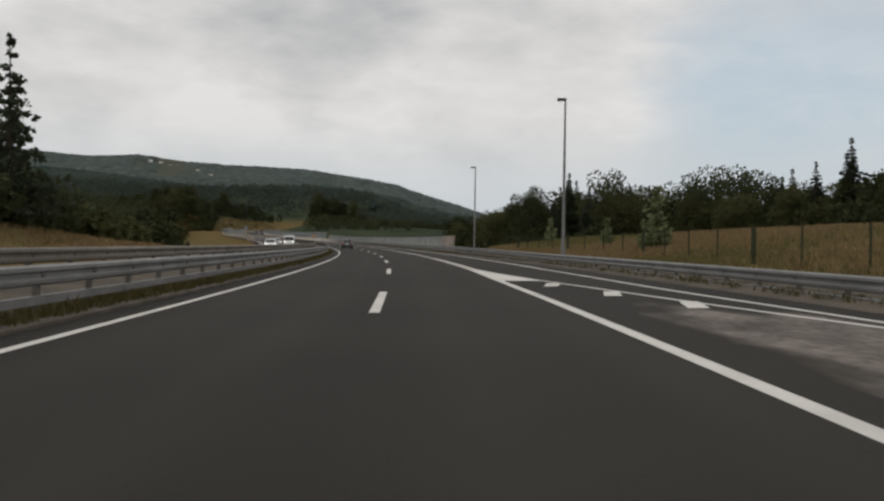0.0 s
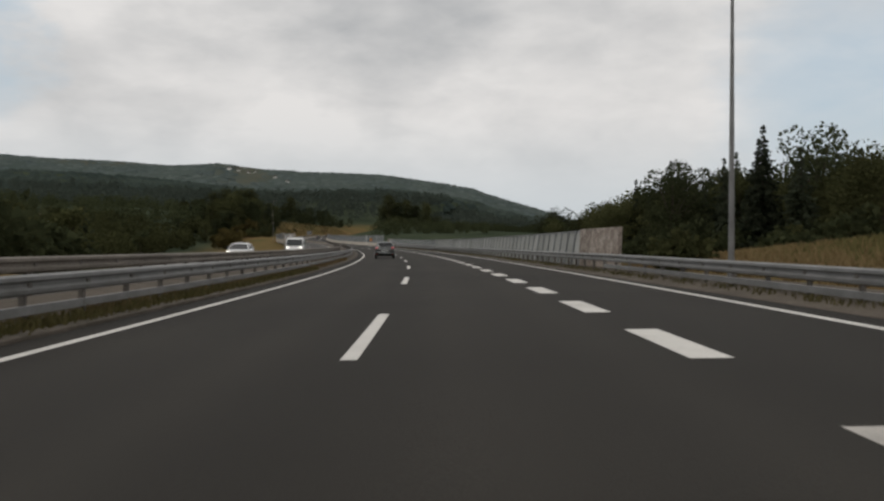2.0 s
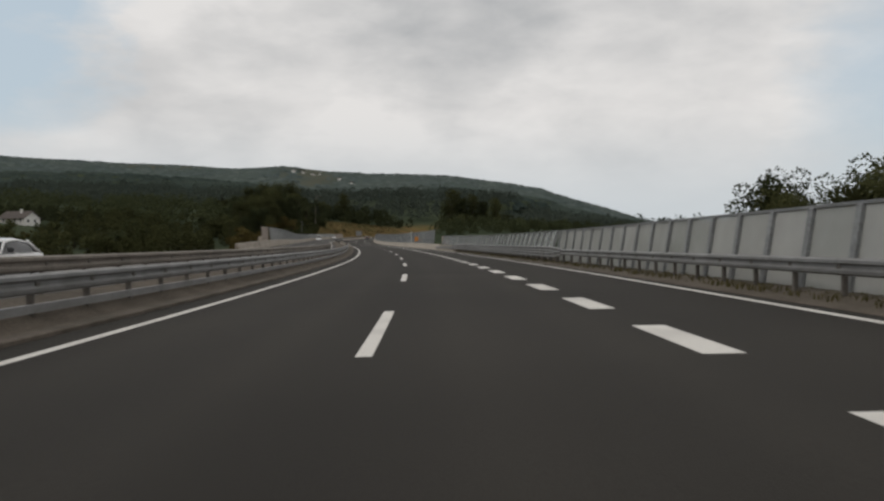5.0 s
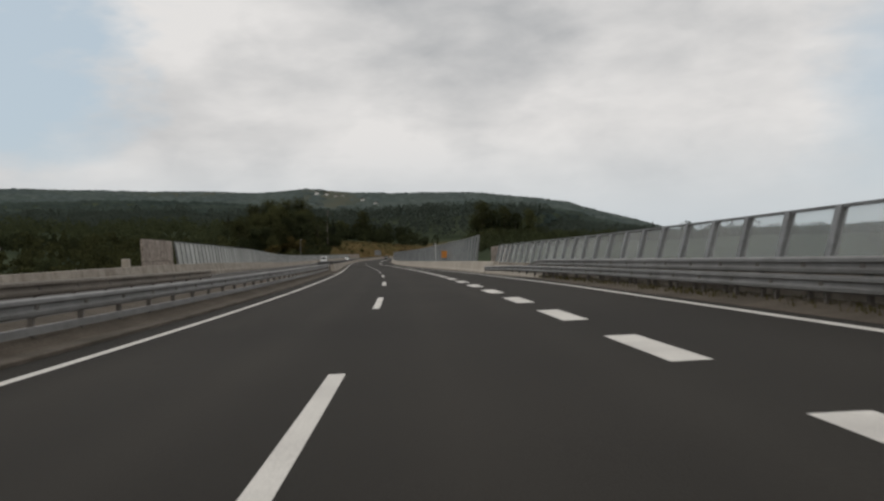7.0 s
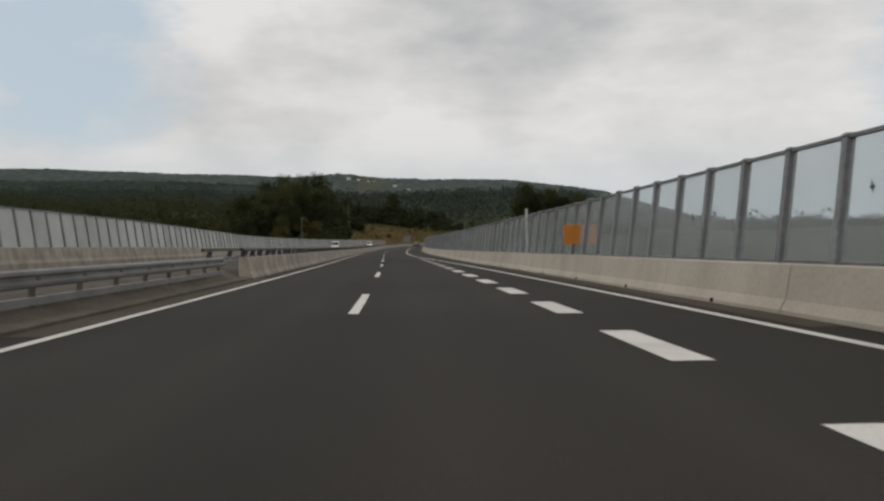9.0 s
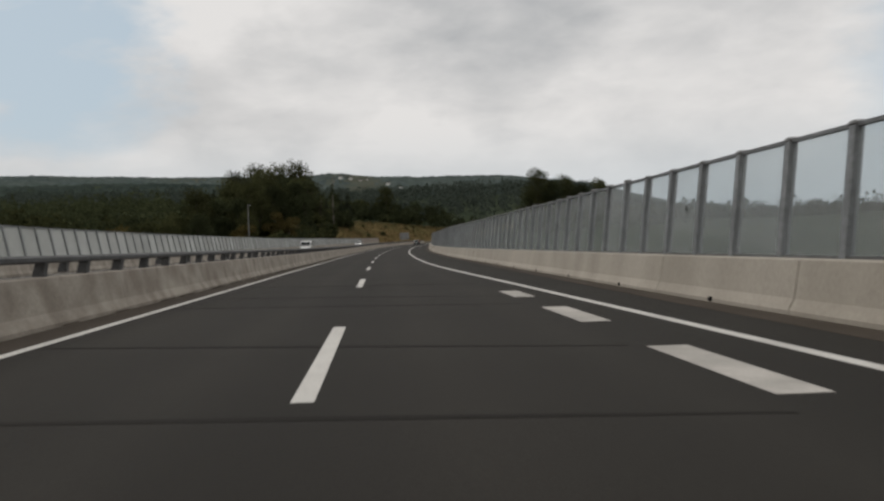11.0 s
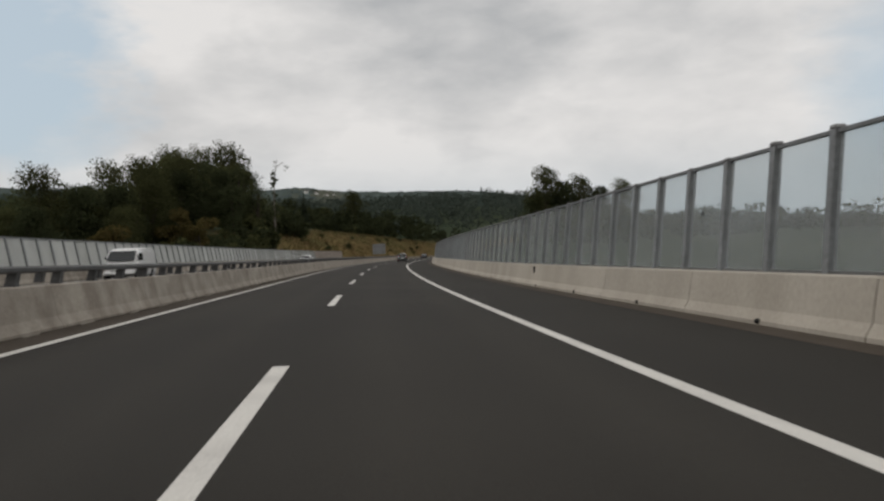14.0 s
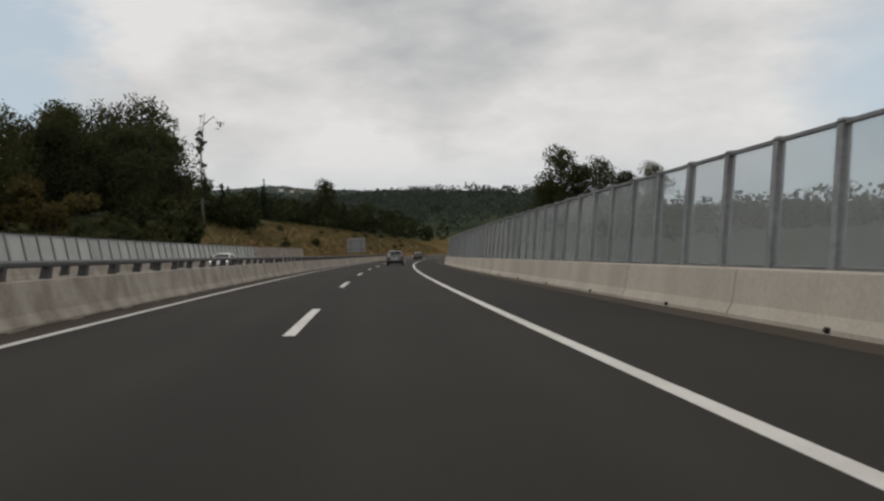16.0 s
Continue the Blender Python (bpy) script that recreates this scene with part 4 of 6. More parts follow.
# wire fence on the right bank
WOOD = material("green_stained_wood", (0.05, 0.055, 0.03), 0.9, (0.035, 0.04, 0.022), 0.4, 15.0, 0.3)
fence = thing("wire_fence", "wire fence with dark wooden posts on the dry bank", "fence")
for k, s in enumerate(np.arange(-16, 104, 4.2)):
    d = 14.5 + 0.6 * math.sin(s * 0.11)
    z0 = 0.35
    r = 0.11 if k % 4 == 0 else 0.045
    part("post", _bm(tube([(0, 0, -0.6), (0, 0, 1.42)], [r, r * 0.9], 7)), WOOD, fence).matrix_basis = place(s, d, z0)
for h in (0.2, 0.55, 0.95, 1.3):
    sweep("wire", rect(-0.003, 0.003, h, h + 0.006), -16, 101, DARK_STEEL, 4.2, off=lambda s: (14.5 + 0.6 * math.sin(s * 0.11), 0.35), parent=fence)

# ------------------------------------------------------------------ vehicles
CAR_GLASS = material("car_glass", (0.012, 0.014, 0.015), 0.05, (0.009, 0.011, 0.012), 1.0)
TYRE = material("tyre_rubber", (0.018, 0.018, 0.018), 0.85, (0.025, 0.024, 0.022), 0.3)
RIM = material("alloy_rim", (0.45, 0.46, 0.47), 0.3, (0.36, 0.37, 0.38), 0.3, metal=0.8)
PLASTIC = material("black_plastic", (0.02, 0.02, 0.021), 0.6, (0.028, 0.028, 0.028), 0.4)
CHROME = material("chrome_trim", (0.6, 0.61, 0.62), 0.2, (0.5, 0.51, 0.52), 0.5, metal=0.9)
RED_LAMP = glow("red_lamp", (0.50, 0.022, 0.018), 0.14)
DIM_RED = material("red_reflector", (0.35, 0.015, 0.012), 0.25, (0.28, 0.012, 0.01), 0.3)
HEADLAMP = glow("headlamp", (1.0, 0.95, 0.85), 2.5)
CLEAR_LAMP = material("clear_lamp", (0.55, 0.56, 0.57), 0.15, (0.45, 0.46, 0.47), 0.2)
PLATE = material("plate", (0.62, 0.62, 0.60), 0.5, (0.55, 0.55, 0.53), 0.3)
INK = material("ink", (0.04, 0.04, 0.045), 0.6)
GREY_PAINT = material("dark_grey_paint", (0.078, 0.083, 0.079), 0.22, (0.068, 0.072, 0.069), 1.5, 80.0, metal=0.75, grain=0.06)
WHITE_PAINT = material("white_car_paint", (0.72, 0.72, 0.71), 0.3, (0.67, 0.67, 0.66), 1.5, 60.0, grain=0.04)
BLACK_PAINT = material("black_car_paint", (0.02, 0.02, 0.022), 0.25, (0.026, 0.026, 0.028), 1.5, 60.0, grain=0.05)

for coated in (GREY_PAINT, WHITE_PAINT, BLACK_PAINT):
    coated.node_tree.nodes["Principled BSDF"].inputs["Coat Weight"].default_value = 1.0
    coated.node_tree.nodes["Principled BSDF"].inputs["Coat Roughness"].default_value = 0.06

# stations along the car, from the tail: y, sill, belt height, half width
HULL = {
    "mpv": [(0.0, 0.36, 1.02, 0.74), (0.05, 0.30, 1.12, 0.84), (0.35, 0.25, 1.13, 0.90), (1.1, 0.20, 1.10, 0.915), (2.2, 0.20, 1.05, 0.915), (3.1, 0.20, 1.01, 0.905),
            (3.45, 0.22, 0.98, 0.90), (3.95, 0.24, 0.86, 0.86), (4.28, 0.28, 0.70, 0.76), (4.42, 0.34, 0.58, 0.62)],
    "saloon": [(0.0, 0.36, 0.86, 0.70), (0.06, 0.30, 0.97, 0.82), (0.6, 0.24, 1.0, 0.88), (1.6, 0.19, 0.96, 0.89), (2.9, 0.19, 0.93, 0.885), (3.3, 0.20, 0.90, 0.88),
               (4.0, 0.24, 0.78, 0.83), (4.35, 0.30, 0.62, 0.68)],
    "van": [(0.0, 0.40, 1.20, 0.93), (0.04, 0.34, 1.22, 0.95), (1.6, 0.26, 1.22, 0.97), (3.4, 0.26, 1.20, 0.97), (3.95, 0.28, 1.13, 0.95), (4.5, 0.30, 0.98, 0.90), (4.8, 0.36, 0.72, 0.74)],
}
# the glass house: y, roof height, half width at the belt and at the roof
CABIN = {
    "mpv": [(0.07, 1.15, 0.80, 0.72), (0.32, 1.50, 0.84, 0.62), (0.62, 1.575, 0.86, 0.62), (1.5, 1.61, 0.87, 0.63), (2.3, 1.575, 0.865, 0.62), (2.85, 1.38, 0.85, 0.60), (3.5, 1.0, 0.82, 0.66)],
    "saloon": [(0.35, 1.0, 0.76, 0.70), (0.85, 1.36, 0.80, 0.58), (1.7, 1.43, 0.82, 0.58), (2.4, 1.36, 0.82, 0.57), (3.2, 0.93, 0.78, 0.62)],
    "van": [(0.03, 1.90, 0.93, 0.84), (0.10, 1.95, 0.94, 0.85), (2.0, 1.97, 0.95, 0.85), (3.2, 1.93, 0.95, 0.83), (3.6, 1.72, 0.94, 0.80), (4.2, 1.12, 0.90, 0.78)],
}
ROOF = {"saloon": (0.8, 2.45), "van": (0.02, 3.35)}
AXLES = {"mpv": (0.82, 3.56), "saloon": (0.75, 3.4), "van": (0.95, 4.0)}


def loft(rings):
    n, k = len(rings), len(rings[0])
    verts = [v for q in rings for v in q]
    faces = [(i * k + j, i * k + (j + 1) % k, (i + 1) * k + (j + 1) % k, (i + 1) * k + j) for i in range(n - 1) for j in range(k)]
    return verts, faces + [tuple(range(k))[::-1], tuple(range((n - 1) * k, n * k))]


def wheel_meshes(radius, width):
    t = tube([(-width / 2, 0, 0), (-width / 2 + 0.02, 0, 0), (width / 2 - 0.02, 0, 0), (width / 2, 0, 0)], [radius - 0.025, radius, radius, radius - 0.025], 24)
    tyre = mesh_of("tyre", *t, TYRE)
    spokes = [tube([(width / 2 - 0.01, 0, 0), (width / 2 + 0.004, 0, 0)], [0.09, 0.06], 12)]
    for k in range(5):
        a = 2 * math.pi * k / 5
        for off in (-0.14, 0.14):
            spokes.append(tube([(width / 2 + 0.002, 0.05 * math.cos(a), 0.05 * math.sin(a)), (width / 2 + 0.006, (radius - 0.09) * math.cos(a + off), (radius - 0.09) * math.sin(a + off))], [0.03, 0.022], 5))
    ring_pts = [(width / 2, (radius - 0.085) * math.cos(a), (radius - 0.085) * math.sin(a)) for a in np.linspace(0, 2 * math.pi, 21)]
    spokes.append(tube(ring_pts, [0.02] * 21, 5))
    return tyre, mesh_of("rim", *joined(spokes), RIM)


WHEEL = wheel_meshes(0.325, 0.21)


# the hatchback's outline at each height: z, half width, tail, nose, squareness
MPV = [(0.24, 0.80, 0.16, 4.30, 5), (0.32, 0.86, 0.05, 4.38, 5), (0.46, 0.895, 0.0, 4.42, 5), (0.60, 0.905, 0.0, 4.42, 5), (0.66, 0.912, 0.035, 4.38, 5.5), (0.80, 0.918, 0.045, 4.26, 5.5),
       (0.92, 0.910, 0.05, 3.95, 5.5), (1.00, 0.898, 0.07, 3.62, 5.5), (1.08, 0.875, 0.11, 3.34, 5), (1.20, 0.825, 0.19, 3.05, 5), (1.34, 0.765, 0.28, 2.74, 5), (1.46, 0.705, 0.37, 2.42, 4.6),
       (1.52, 0.665, 0.41, 2.22, 4.2), (1.56, 0.615, 0.47, 2.02, 4), (1.585, 0.54, 0.58, 1.80, 3.6), (1.602, 0.40, 0.80, 1.55, 3.2)]


def shell_point(z, a, out_=0.0):
    """A place on the hatchback's skin: height z, bearing a in degrees (0 the flank, -90 the tail)."""
    w, y0, y1, e = (float(np.interp(z, [q[0] for q in MPV], [q[i] for q in MPV])) for i in (1, 2, 3, 4))
    c, sn = math.cos(radians(a)), math.sin(radians(a))
    return Vector(((w + out_) * math.copysign(abs(c) ** (2 / e), c), (y0 + y1) / 2 + ((y1 - y0) / 2 + out_) * math.copysign(abs(sn) ** (2 / e), sn), z))


def shell_body(mat):
    n = 64
    verts = [shell_point(q[0], 360 * (i + 0.5) / n) for q in MPV for i in range(n)]
    faces = [(j * n + i, j * n + (i + 1) % n, (j + 1) * n + (i + 1) % n, (j + 1) * n + i) for j in range(len(MPV) - 1) for i in range(n)]
    return mesh_of("body", verts, faces + [tuple(range(n))[::-1], tuple(range((len(MPV) - 1) * n, len(MPV) * n))], mat, True)


def shell_patch(name, z0, z1, a0, a1, mat, out_=0.006, taper=0.0, rows_=7, cols=11, slant=(0.0, 0.0)):
    """A panel that lies on the skin between two heights and two bearings, with a rim; taper draws its upper corners in."""
    verts = []
    for o in (out_, -0.02):
        for i in range(rows_):
            f = i / (rows_ - 1)
            for j in range(cols):
                g = j / (cols - 1)
                a = a0 + (a1 - a0) * g
                mid = (a0 + a1) / 2
                a = mid + (a - mid) * (1 - taper * f)
                low_, high = z0 + slant[0] * g, z1 + slant[1] * g
                verts.append(shell_point(low_ + (high - low_) * f, a, o))
    m = rows_ * cols
    faces = [(i * cols + j, i * cols + j + 1, (i + 1) * cols + j + 1, (i + 1) * cols + j) for i in range(rows_ - 1) for j in range(cols - 1)]
    faces += [tuple(v + m for v in q[::-1]) for q in faces]
    rim = [j for j in range(cols)] + [i * cols + cols - 1 for i in range(1, rows_)] + [(rows_ - 1) * cols + j for j in range(cols - 2, -1, -1)] + [i * cols for i in range(rows_ - 2, 0, -1)]
    faces += [(rim[k], rim[k] + m, rim[(k + 1) % len(rim)] + m, rim[(k + 1) % len(rim)]) for k in range(len(rim))]
    return mesh_of(name, verts, faces, mat, False)


def vehicle(style, name, label, category, paint, rear_lit=False, front_lit=False, trim=False, group=""):
    car = thing(name, label, category, group)
    hull, cab = HULL[style], CABIN[style]

    def ring_h(y, sill, belt, w):
        right = [(w * 0.86, sill), (w * 0.97, sill + 0.12), (w, (sill + belt) * 0.52), (w * 0.985, belt - 0.12), (w * 0.93, belt - 0.02), (w * 0.80, belt)]
        return [Vector((x, y, z)) for x, z in right] + [Vector((-x, y, z)) for x, z in right[::-1]]

    def ring_c(y, roof, wb, wr, inset=0.0, belt=None):
        b = float(np.interp(y, [q[0] for q in hull], [q[2] for q in hull])) - 0.06
        roof = max(roof, b + 0.07)
        right = [(wb - inset, b), (wb * 0.55 + wr * 0.45 - inset, b * 0.45 + roof * 0.55), (wr + 0.02 - inset, roof - 0.05), (wr - 0.12, roof)]
        return [Vector((x, y, z)) for x, z in right] + [Vector((-x, y, z)) for x, z in right[::-1]]

    if style == "mpv":
        child("body", shell_body(paint), car)
        child("rear_window", shell_patch("rear_window", 1.13, 1.475, -142, -38, CAR_GLASS, taper=0.14), car)
        child("windscreen", shell_patch("windscreen", 1.10, 1.50, 50, 130, CAR_GLASS, taper=0.1), car)
        for sg in (0, 1):
            for name_, z1, a0, a1, tp, sl in (("quarter_window", 1.40, -37, -20, 0.35, (-0.01, 0.05)), ("rear_door_window", 1.47, -18.5, -0.8, 0.0, (-0.02, 0.0)), ("front_door_window", 1.46, 0.8, 21, 0.25, (-0.03, -0.14))):
                e0, e1 = (a0, a1) if sg == 0 else (180 - a0, 180 - a1)
                child(name_, shell_patch(name_, 1.12, z1, e0, e1, CAR_GLASS, taper=tp, slant=sl), car)
    else:
        body = child("body", mesh_of("body", *loft([ring_h(*q) for q in hull]), paint, False), car)
        glass_mat = CAR_GLASS if style != "van" else paint
        child("cabin_glass" if style != "van" else "cargo_body", mesh_of("cabin_glass", *loft([ring_c(*q) for q in cab]), glass_mat), car)
        # roof skin a little proud of the glass
        ys = np.linspace(ROOF[style][0], ROOF[style][1], 9)
        skin = []
        for y in ys:
            roof, wr = (float(np.interp(y, [q[0] for q in cab], [q[i] for q in cab])) for i in (1, 3))
            right = [(wr + 0.05, roof - 0.085), (wr + 0.03, roof - 0.03), (wr - 0.10, roof + 0.015), (0.0, roof + 0.035)]
            skin.append([Vector((x, y, z)) for x, z in right] + [Vector((-x, y, z)) for x, z in right[-2::-1]])
        child("roof", mesh_of("roof", *loft(skin), paint, True), car)

    def side_tube(pname, spec, rad, mat):
        for sg in (-1, 1):
            child(pname, mesh_of(pname, *tube([(sg * x, y, z) for x, y, z in spec], [rad] * len(spec), 6), mat, True), car)

    if style == "mpv":
        if trim:
            for sg in (0, 1):
                for z in (1.095, 1.50):
                    child("window_trim", shell_patch("window_trim", z, z + 0.022, *((-20, 22) if sg == 0 else (200, 158)), CHROME, 0.011, rows_=2, cols=17), car)
                child("window_trim", shell_patch("window_trim", 1.095, 1.52, *((-22, -19.3) if sg == 0 else (202, 199.3)), CHROME, 0.012, rows_=6, cols=3), car)
        child("spoiler", mesh_of("spoiler", *loft([[Vector((x, y, z)) for x, z in ((-w, lo), (w, lo), (w - 0.06, hi), (-w + 0.06, hi))] for y, w, lo, hi in ((0.27, 0.60, 1.475, 1.50), (0.36, 0.64, 1.485, 1.535), (0.56, 0.60, 1.52, 1.585))]), paint, True), car)
        child("diffuser", shell_patch("diffuser", 0.25, 0.44, -145, -35, PLASTIC, 0.012, rows_=4), car)
        child("bumper_trim", shell_patch("bumper_trim", 0.585, 0.612, -150, -30, CHROME if trim else paint, 0.018, rows_=3), car)
        child("tailgate_recess", shell_patch("tailgate_recess", 0.66, 0.82, -138, -42, PLASTIC if trim else paint, 0.004, rows_=4), car)
        part("aerial", _bm(tube([(0, 0.75, 1.58), (0, 0.62, 1.70)], [0.012, 0.006], 5)), PLASTIC, car)
        part("rear_wiper", _bm(tube([(0.0, 0.09, 1.155), (-0.16, 0.13, 1.20), (-0.36, 0.15, 1.20)], [0.022, 0.016, 0.012], 6)), PLASTIC, car)
        for sg in (0, 1):
            def side_of(a0, a1):
                return (a0, a1) if sg == 0 else (-180 - a0, -180 - a1)
            lamp = child("tail_light", shell_patch("tail_light", 0.945, 1.075, *side_of(-70, -19), RED_LAMP if rear_lit else DIM_RED, 0.016, slant=(0.0, 0.012)), car)
            tagged(lamp, "bright red tail light")
            for a0, a1 in ((-66, -58), (-46, -32)):
                child("clear_lens", shell_patch("clear_lens", 0.985, 1.03, *side_of(a0, a1), CLEAR_LAMP, 0.021, rows_=3, cols=5), lamp)
            child("rear_reflector", shell_patch("rear_reflector", 0.38, 0.47, *side_of(-60, -44), DIM_RED, 0.02, rows_=3, cols=5), car)
        plate = part("number_plate", box_bm(-0.26, 0.26, 0.01, 0.05, 0.69, 0.805, 0.008), PLATE, car)
        for x0, x1 in ((-0.20, -0.09), (-0.05, 0.04), (0.08, 0.20)):
            part("bar", box_bm(x0, x1, 0.004, 0.009, 0.72, 0.775), INK, plate)
        part("badge", box_bm(-0.05, 0.05, 0.03, 0.06, 0.955, 1.03, 0.015), CHROME, car)
    elif style == "saloon":
        side_tube("rear_pillar", [(0.79, 0.40, 0.98), (0.60, 0.88, 1.36)], 0.05, paint)
        side_tube("front_pillar", [(0.80, 3.1, 0.94), (0.59, 2.4, 1.37)], 0.035, paint)
        for sg in (-1, 1):
            part("tail_light", box_bm(min(sg * 0.5, sg * 0.8), max(sg * 0.5, sg * 0.8), -0.012, 0.15, 0.72, 0.86, 0.02), DIM_RED, car)
        part("rear_bumper", box_bm(-0.80, 0.80, -0.04, 0.3, 0.30, 0.52, 0.04), PLASTIC, car)
    else:
        side_tube("front_pillar", [(0.91, 4.1, 1.14), (0.845, 3.62, 1.70)], 0.04, paint)
        wind = [Vector((x, y, z)) for x, y, z in ((-0.80, 4.28, 1.17), (0.80, 4.28, 1.17), (0.74, 3.62, 1.745), (-0.74, 3.62, 1.745))]
        child("windscreen", mesh_of("windscreen", wind + [v + Vector((0, 0.03, 0.03)) for v in wind], [(3, 2, 1, 0), (4, 5, 6, 7), (0, 1, 5, 4), (1, 2, 6, 5), (2, 3, 7, 6), (3, 0, 4, 7)], CAR_GLASS), car)
        for sg in (-1, 1):
            pts = [Vector((sg * x, y, z)) for x, y, z in ((0.955, 2.95, 1.22), (0.95, 3.95, 1.18), (0.905, 3.60, 1.62), (0.89, 3.0, 1.66))]
            child("side_window", mesh_of("side_window", pts + [v + Vector((sg * 0.012, 0, 0)) for v in pts], [(0, 1, 2, 3), (7, 6, 5, 4), (0, 4, 5, 1), (1, 5, 6, 2), (2, 6, 7, 3), (3, 7, 4, 0)], CAR_GLASS), car)
        part("grille", box_bm(-0.45, 0.45, 4.66, 4.80, 0.50, 0.62, 0.02), PLASTIC, car)
        part("front_bumper", box_bm(-0.88, 0.88, 4.45, 4.86, 0.34, 0.52, 0.05), WHITE_PAINT, car)
    length = hull[-1][0]
    for sg in (-1, 1):
        y1 = length - (0.38 if style != "van" else 0.36)
        part("headlight", box_bm(min(sg * 0.52, sg * 0.78), max(sg * 0.52, sg * 0.78), y1 - 0.12, y1 + 0.16, 0.62 if style != "van" else 0.78, 0.76 if style != "van" else 0.98, 0.03), HEADLAMP if front_lit else CLEAR_LAMP, car)
        mz, my_ = (1.06, 3.0) if style == "mpv" else ((0.98, 2.75) if style == "saloon" else (1.28, 3.85))
        part("mirror", box_bm(min(sg * 0.86, sg * 1.02), max(sg * 0.86, sg * 1.02), my_ - 0.10, my_ + 0.10, mz, mz + 0.16, 0.035), PLASTIC, car)
        if style != "van":
            for y in (1.15, 2.15):
                part("door_handle", box_bm(min(sg * 0.9, sg * 0.935), max(sg * 0.9, sg * 0.935), y, y + 0.2, 0.93, 0.96, 0.008), CHROME if trim else paint, car)
        part("sill", box_bm(min(sg * 0.80, sg * 0.925), max(sg * 0.80, sg * 0.925), AXLES[style][0] + 0.42, AXLES[style][1] - 0.42, 0.17, 0.26, 0.02), PLASTIC, car)
        for y in AXLES[style]:
            w = {"mpv": 0.905, "saloon": 0.878, "van": 0.965}[style]
            arch = _bm(tube([(sg * (w - 0.1), y, 0.335), (sg * (w + 0.012), y, 0.335)], [0.40, 0.39], 22))
            part("wheel_arch", arch, PLASTIC, car)
            hub = child("wheel", WHEEL[0], car, pose(sg * (w - 0.075), y, 0.325, 0, 0, 0 if sg > 0 else 180))
            child("rim", WHEEL[1], hub)
    return car


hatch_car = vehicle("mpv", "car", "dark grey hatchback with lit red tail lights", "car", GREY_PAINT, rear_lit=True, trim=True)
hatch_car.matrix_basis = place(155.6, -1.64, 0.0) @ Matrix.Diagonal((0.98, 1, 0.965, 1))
# the same hatchback added a second time, at its later place
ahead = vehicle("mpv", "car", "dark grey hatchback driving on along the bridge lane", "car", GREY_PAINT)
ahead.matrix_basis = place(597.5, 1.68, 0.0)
lead = vehicle("saloon", "car", "black saloon far ahead before the bend", "car", BLACK_PAINT)
lead.matrix_basis = place(671, 2.2, 0.0)
van = vehicle("van", "van", "white delivery van with headlights on", "van", WHITE_PAINT, front_lit=True)
van.matrix_basis = place(172.5, -11.0, 0.12, 180)
van2 = vehicle("van", "van", "white van behind the median wall", "van", WHITE_PAINT)
van2.matrix_basis = place(499.5, -14.0, 0.0, 180)
oncoming = vehicle("saloon", "car", "white car with headlights on, oncoming", "car", WHITE_PAINT, front_lit=True, group="oncoming cars")
oncoming.matrix_basis = place(150.5, -13.4, 0.12, 180)
for s, d in ((198.0, -13.2), (586.0, -13.5)):
    copy_thing(oncoming, place(s, d, 0.12, 180))

# ------------------------------------------------------------------ trees
def cards(r, centres, size, up=0.25):
    """Small bent leaf clumps: two triangles each, turned at random."""
    n = len(centres)
    a = r.normal(size=(n, 3))
    a[:, 2] *= 0.7
    a /= np.linalg.norm(a, axis=1)[:, None]
    b = np.cross(a, r.normal(size=(n, 3)))
    b /= np.linalg.norm(b, axis=1)[:, None]
    sz = size * r.uniform(0.55, 1.3, n)[:, None]
    c = np.cross(a, b)
    v = np.stack([centres - a * sz - b * sz * 0.25, centres + b * sz * 0.7 + c * sz * up, centres + a * sz - b * sz * 0.2, centres - b * sz * 0.8 + c * sz * up], 1)
    return v.reshape(-1, 3), (np.arange(n)[:, None] * 4 + np.arange(4))


def leaf_mesh(name, r, centres, size, mat):
    v, f = cards(r, centres, size)
    return mesh_of(name, v.tolist(), f.tolist(), mat)


def lobes(r, n, height, spread, base):
    """Centres and radii of the masses of a broad crown."""
    out_ = []
    for k in range(n):
        a, q = r.uniform(0, 2 * math.pi), r.uniform(0, 1) ** 0.6
        z = r.uniform(base, 1.0)
        w = spread * (0.35 + 0.65 * math.sin(math.pi * min(1, (z - base) / (1 - base) * 0.75 + 0.2))) * q
        out_.append((w * math.cos(a), w * math.sin(a), z * height * 0.9, r.uniform(0.15, 0.25) * height * 0.8))
    return out_


def broad_tree(seed, height, spread, mat, count=2500, n=32, base=0.16, size=0.38, bark=None):
    """Trunk and crown meshes of a broadleaf tree."""
    r = np.random.RandomState(seed)
    L = lobes(r, n, height, spread, base)
    pts = []
    for x, y, z, w in L:
        k = int(count / n)
        q = r.normal(size=(k, 3))
        q /= np.linalg.norm(q, axis=1)[:, None]
        q *= (r.uniform(0.25, 1, k) ** 0.45)[:, None] * w * np.array([1, 1, 0.8])
        pts.append(q + (x, y, z))
    crown = leaf_mesh("crown", r, np.concatenate(pts), size, mat)
    wood = [tube([(0, 0, -0.6), (0.05, 0, height * 0.3), (-0.1, 0.1, height * 0.6), (0, 0, height * 0.85)], [0.022 * height, 0.017 * height, 0.010 * height, 0.003 * height], 7)]
    for x, y, z, w in L[:9]:
        b = r.uniform(0.25, 0.5) * height
        wood.append(tube([(0, 0, min(b, z * 0.7)), (x * 0.5, y * 0.5, (min(b, z * 0.7) + z) / 2 + 0.3), (x, y, z)], [0.009 * height, 0.006 * height, 0.002 * height], 5))
    return mesh_of("trunk", *joined(wood), bark or BARK, True), crown


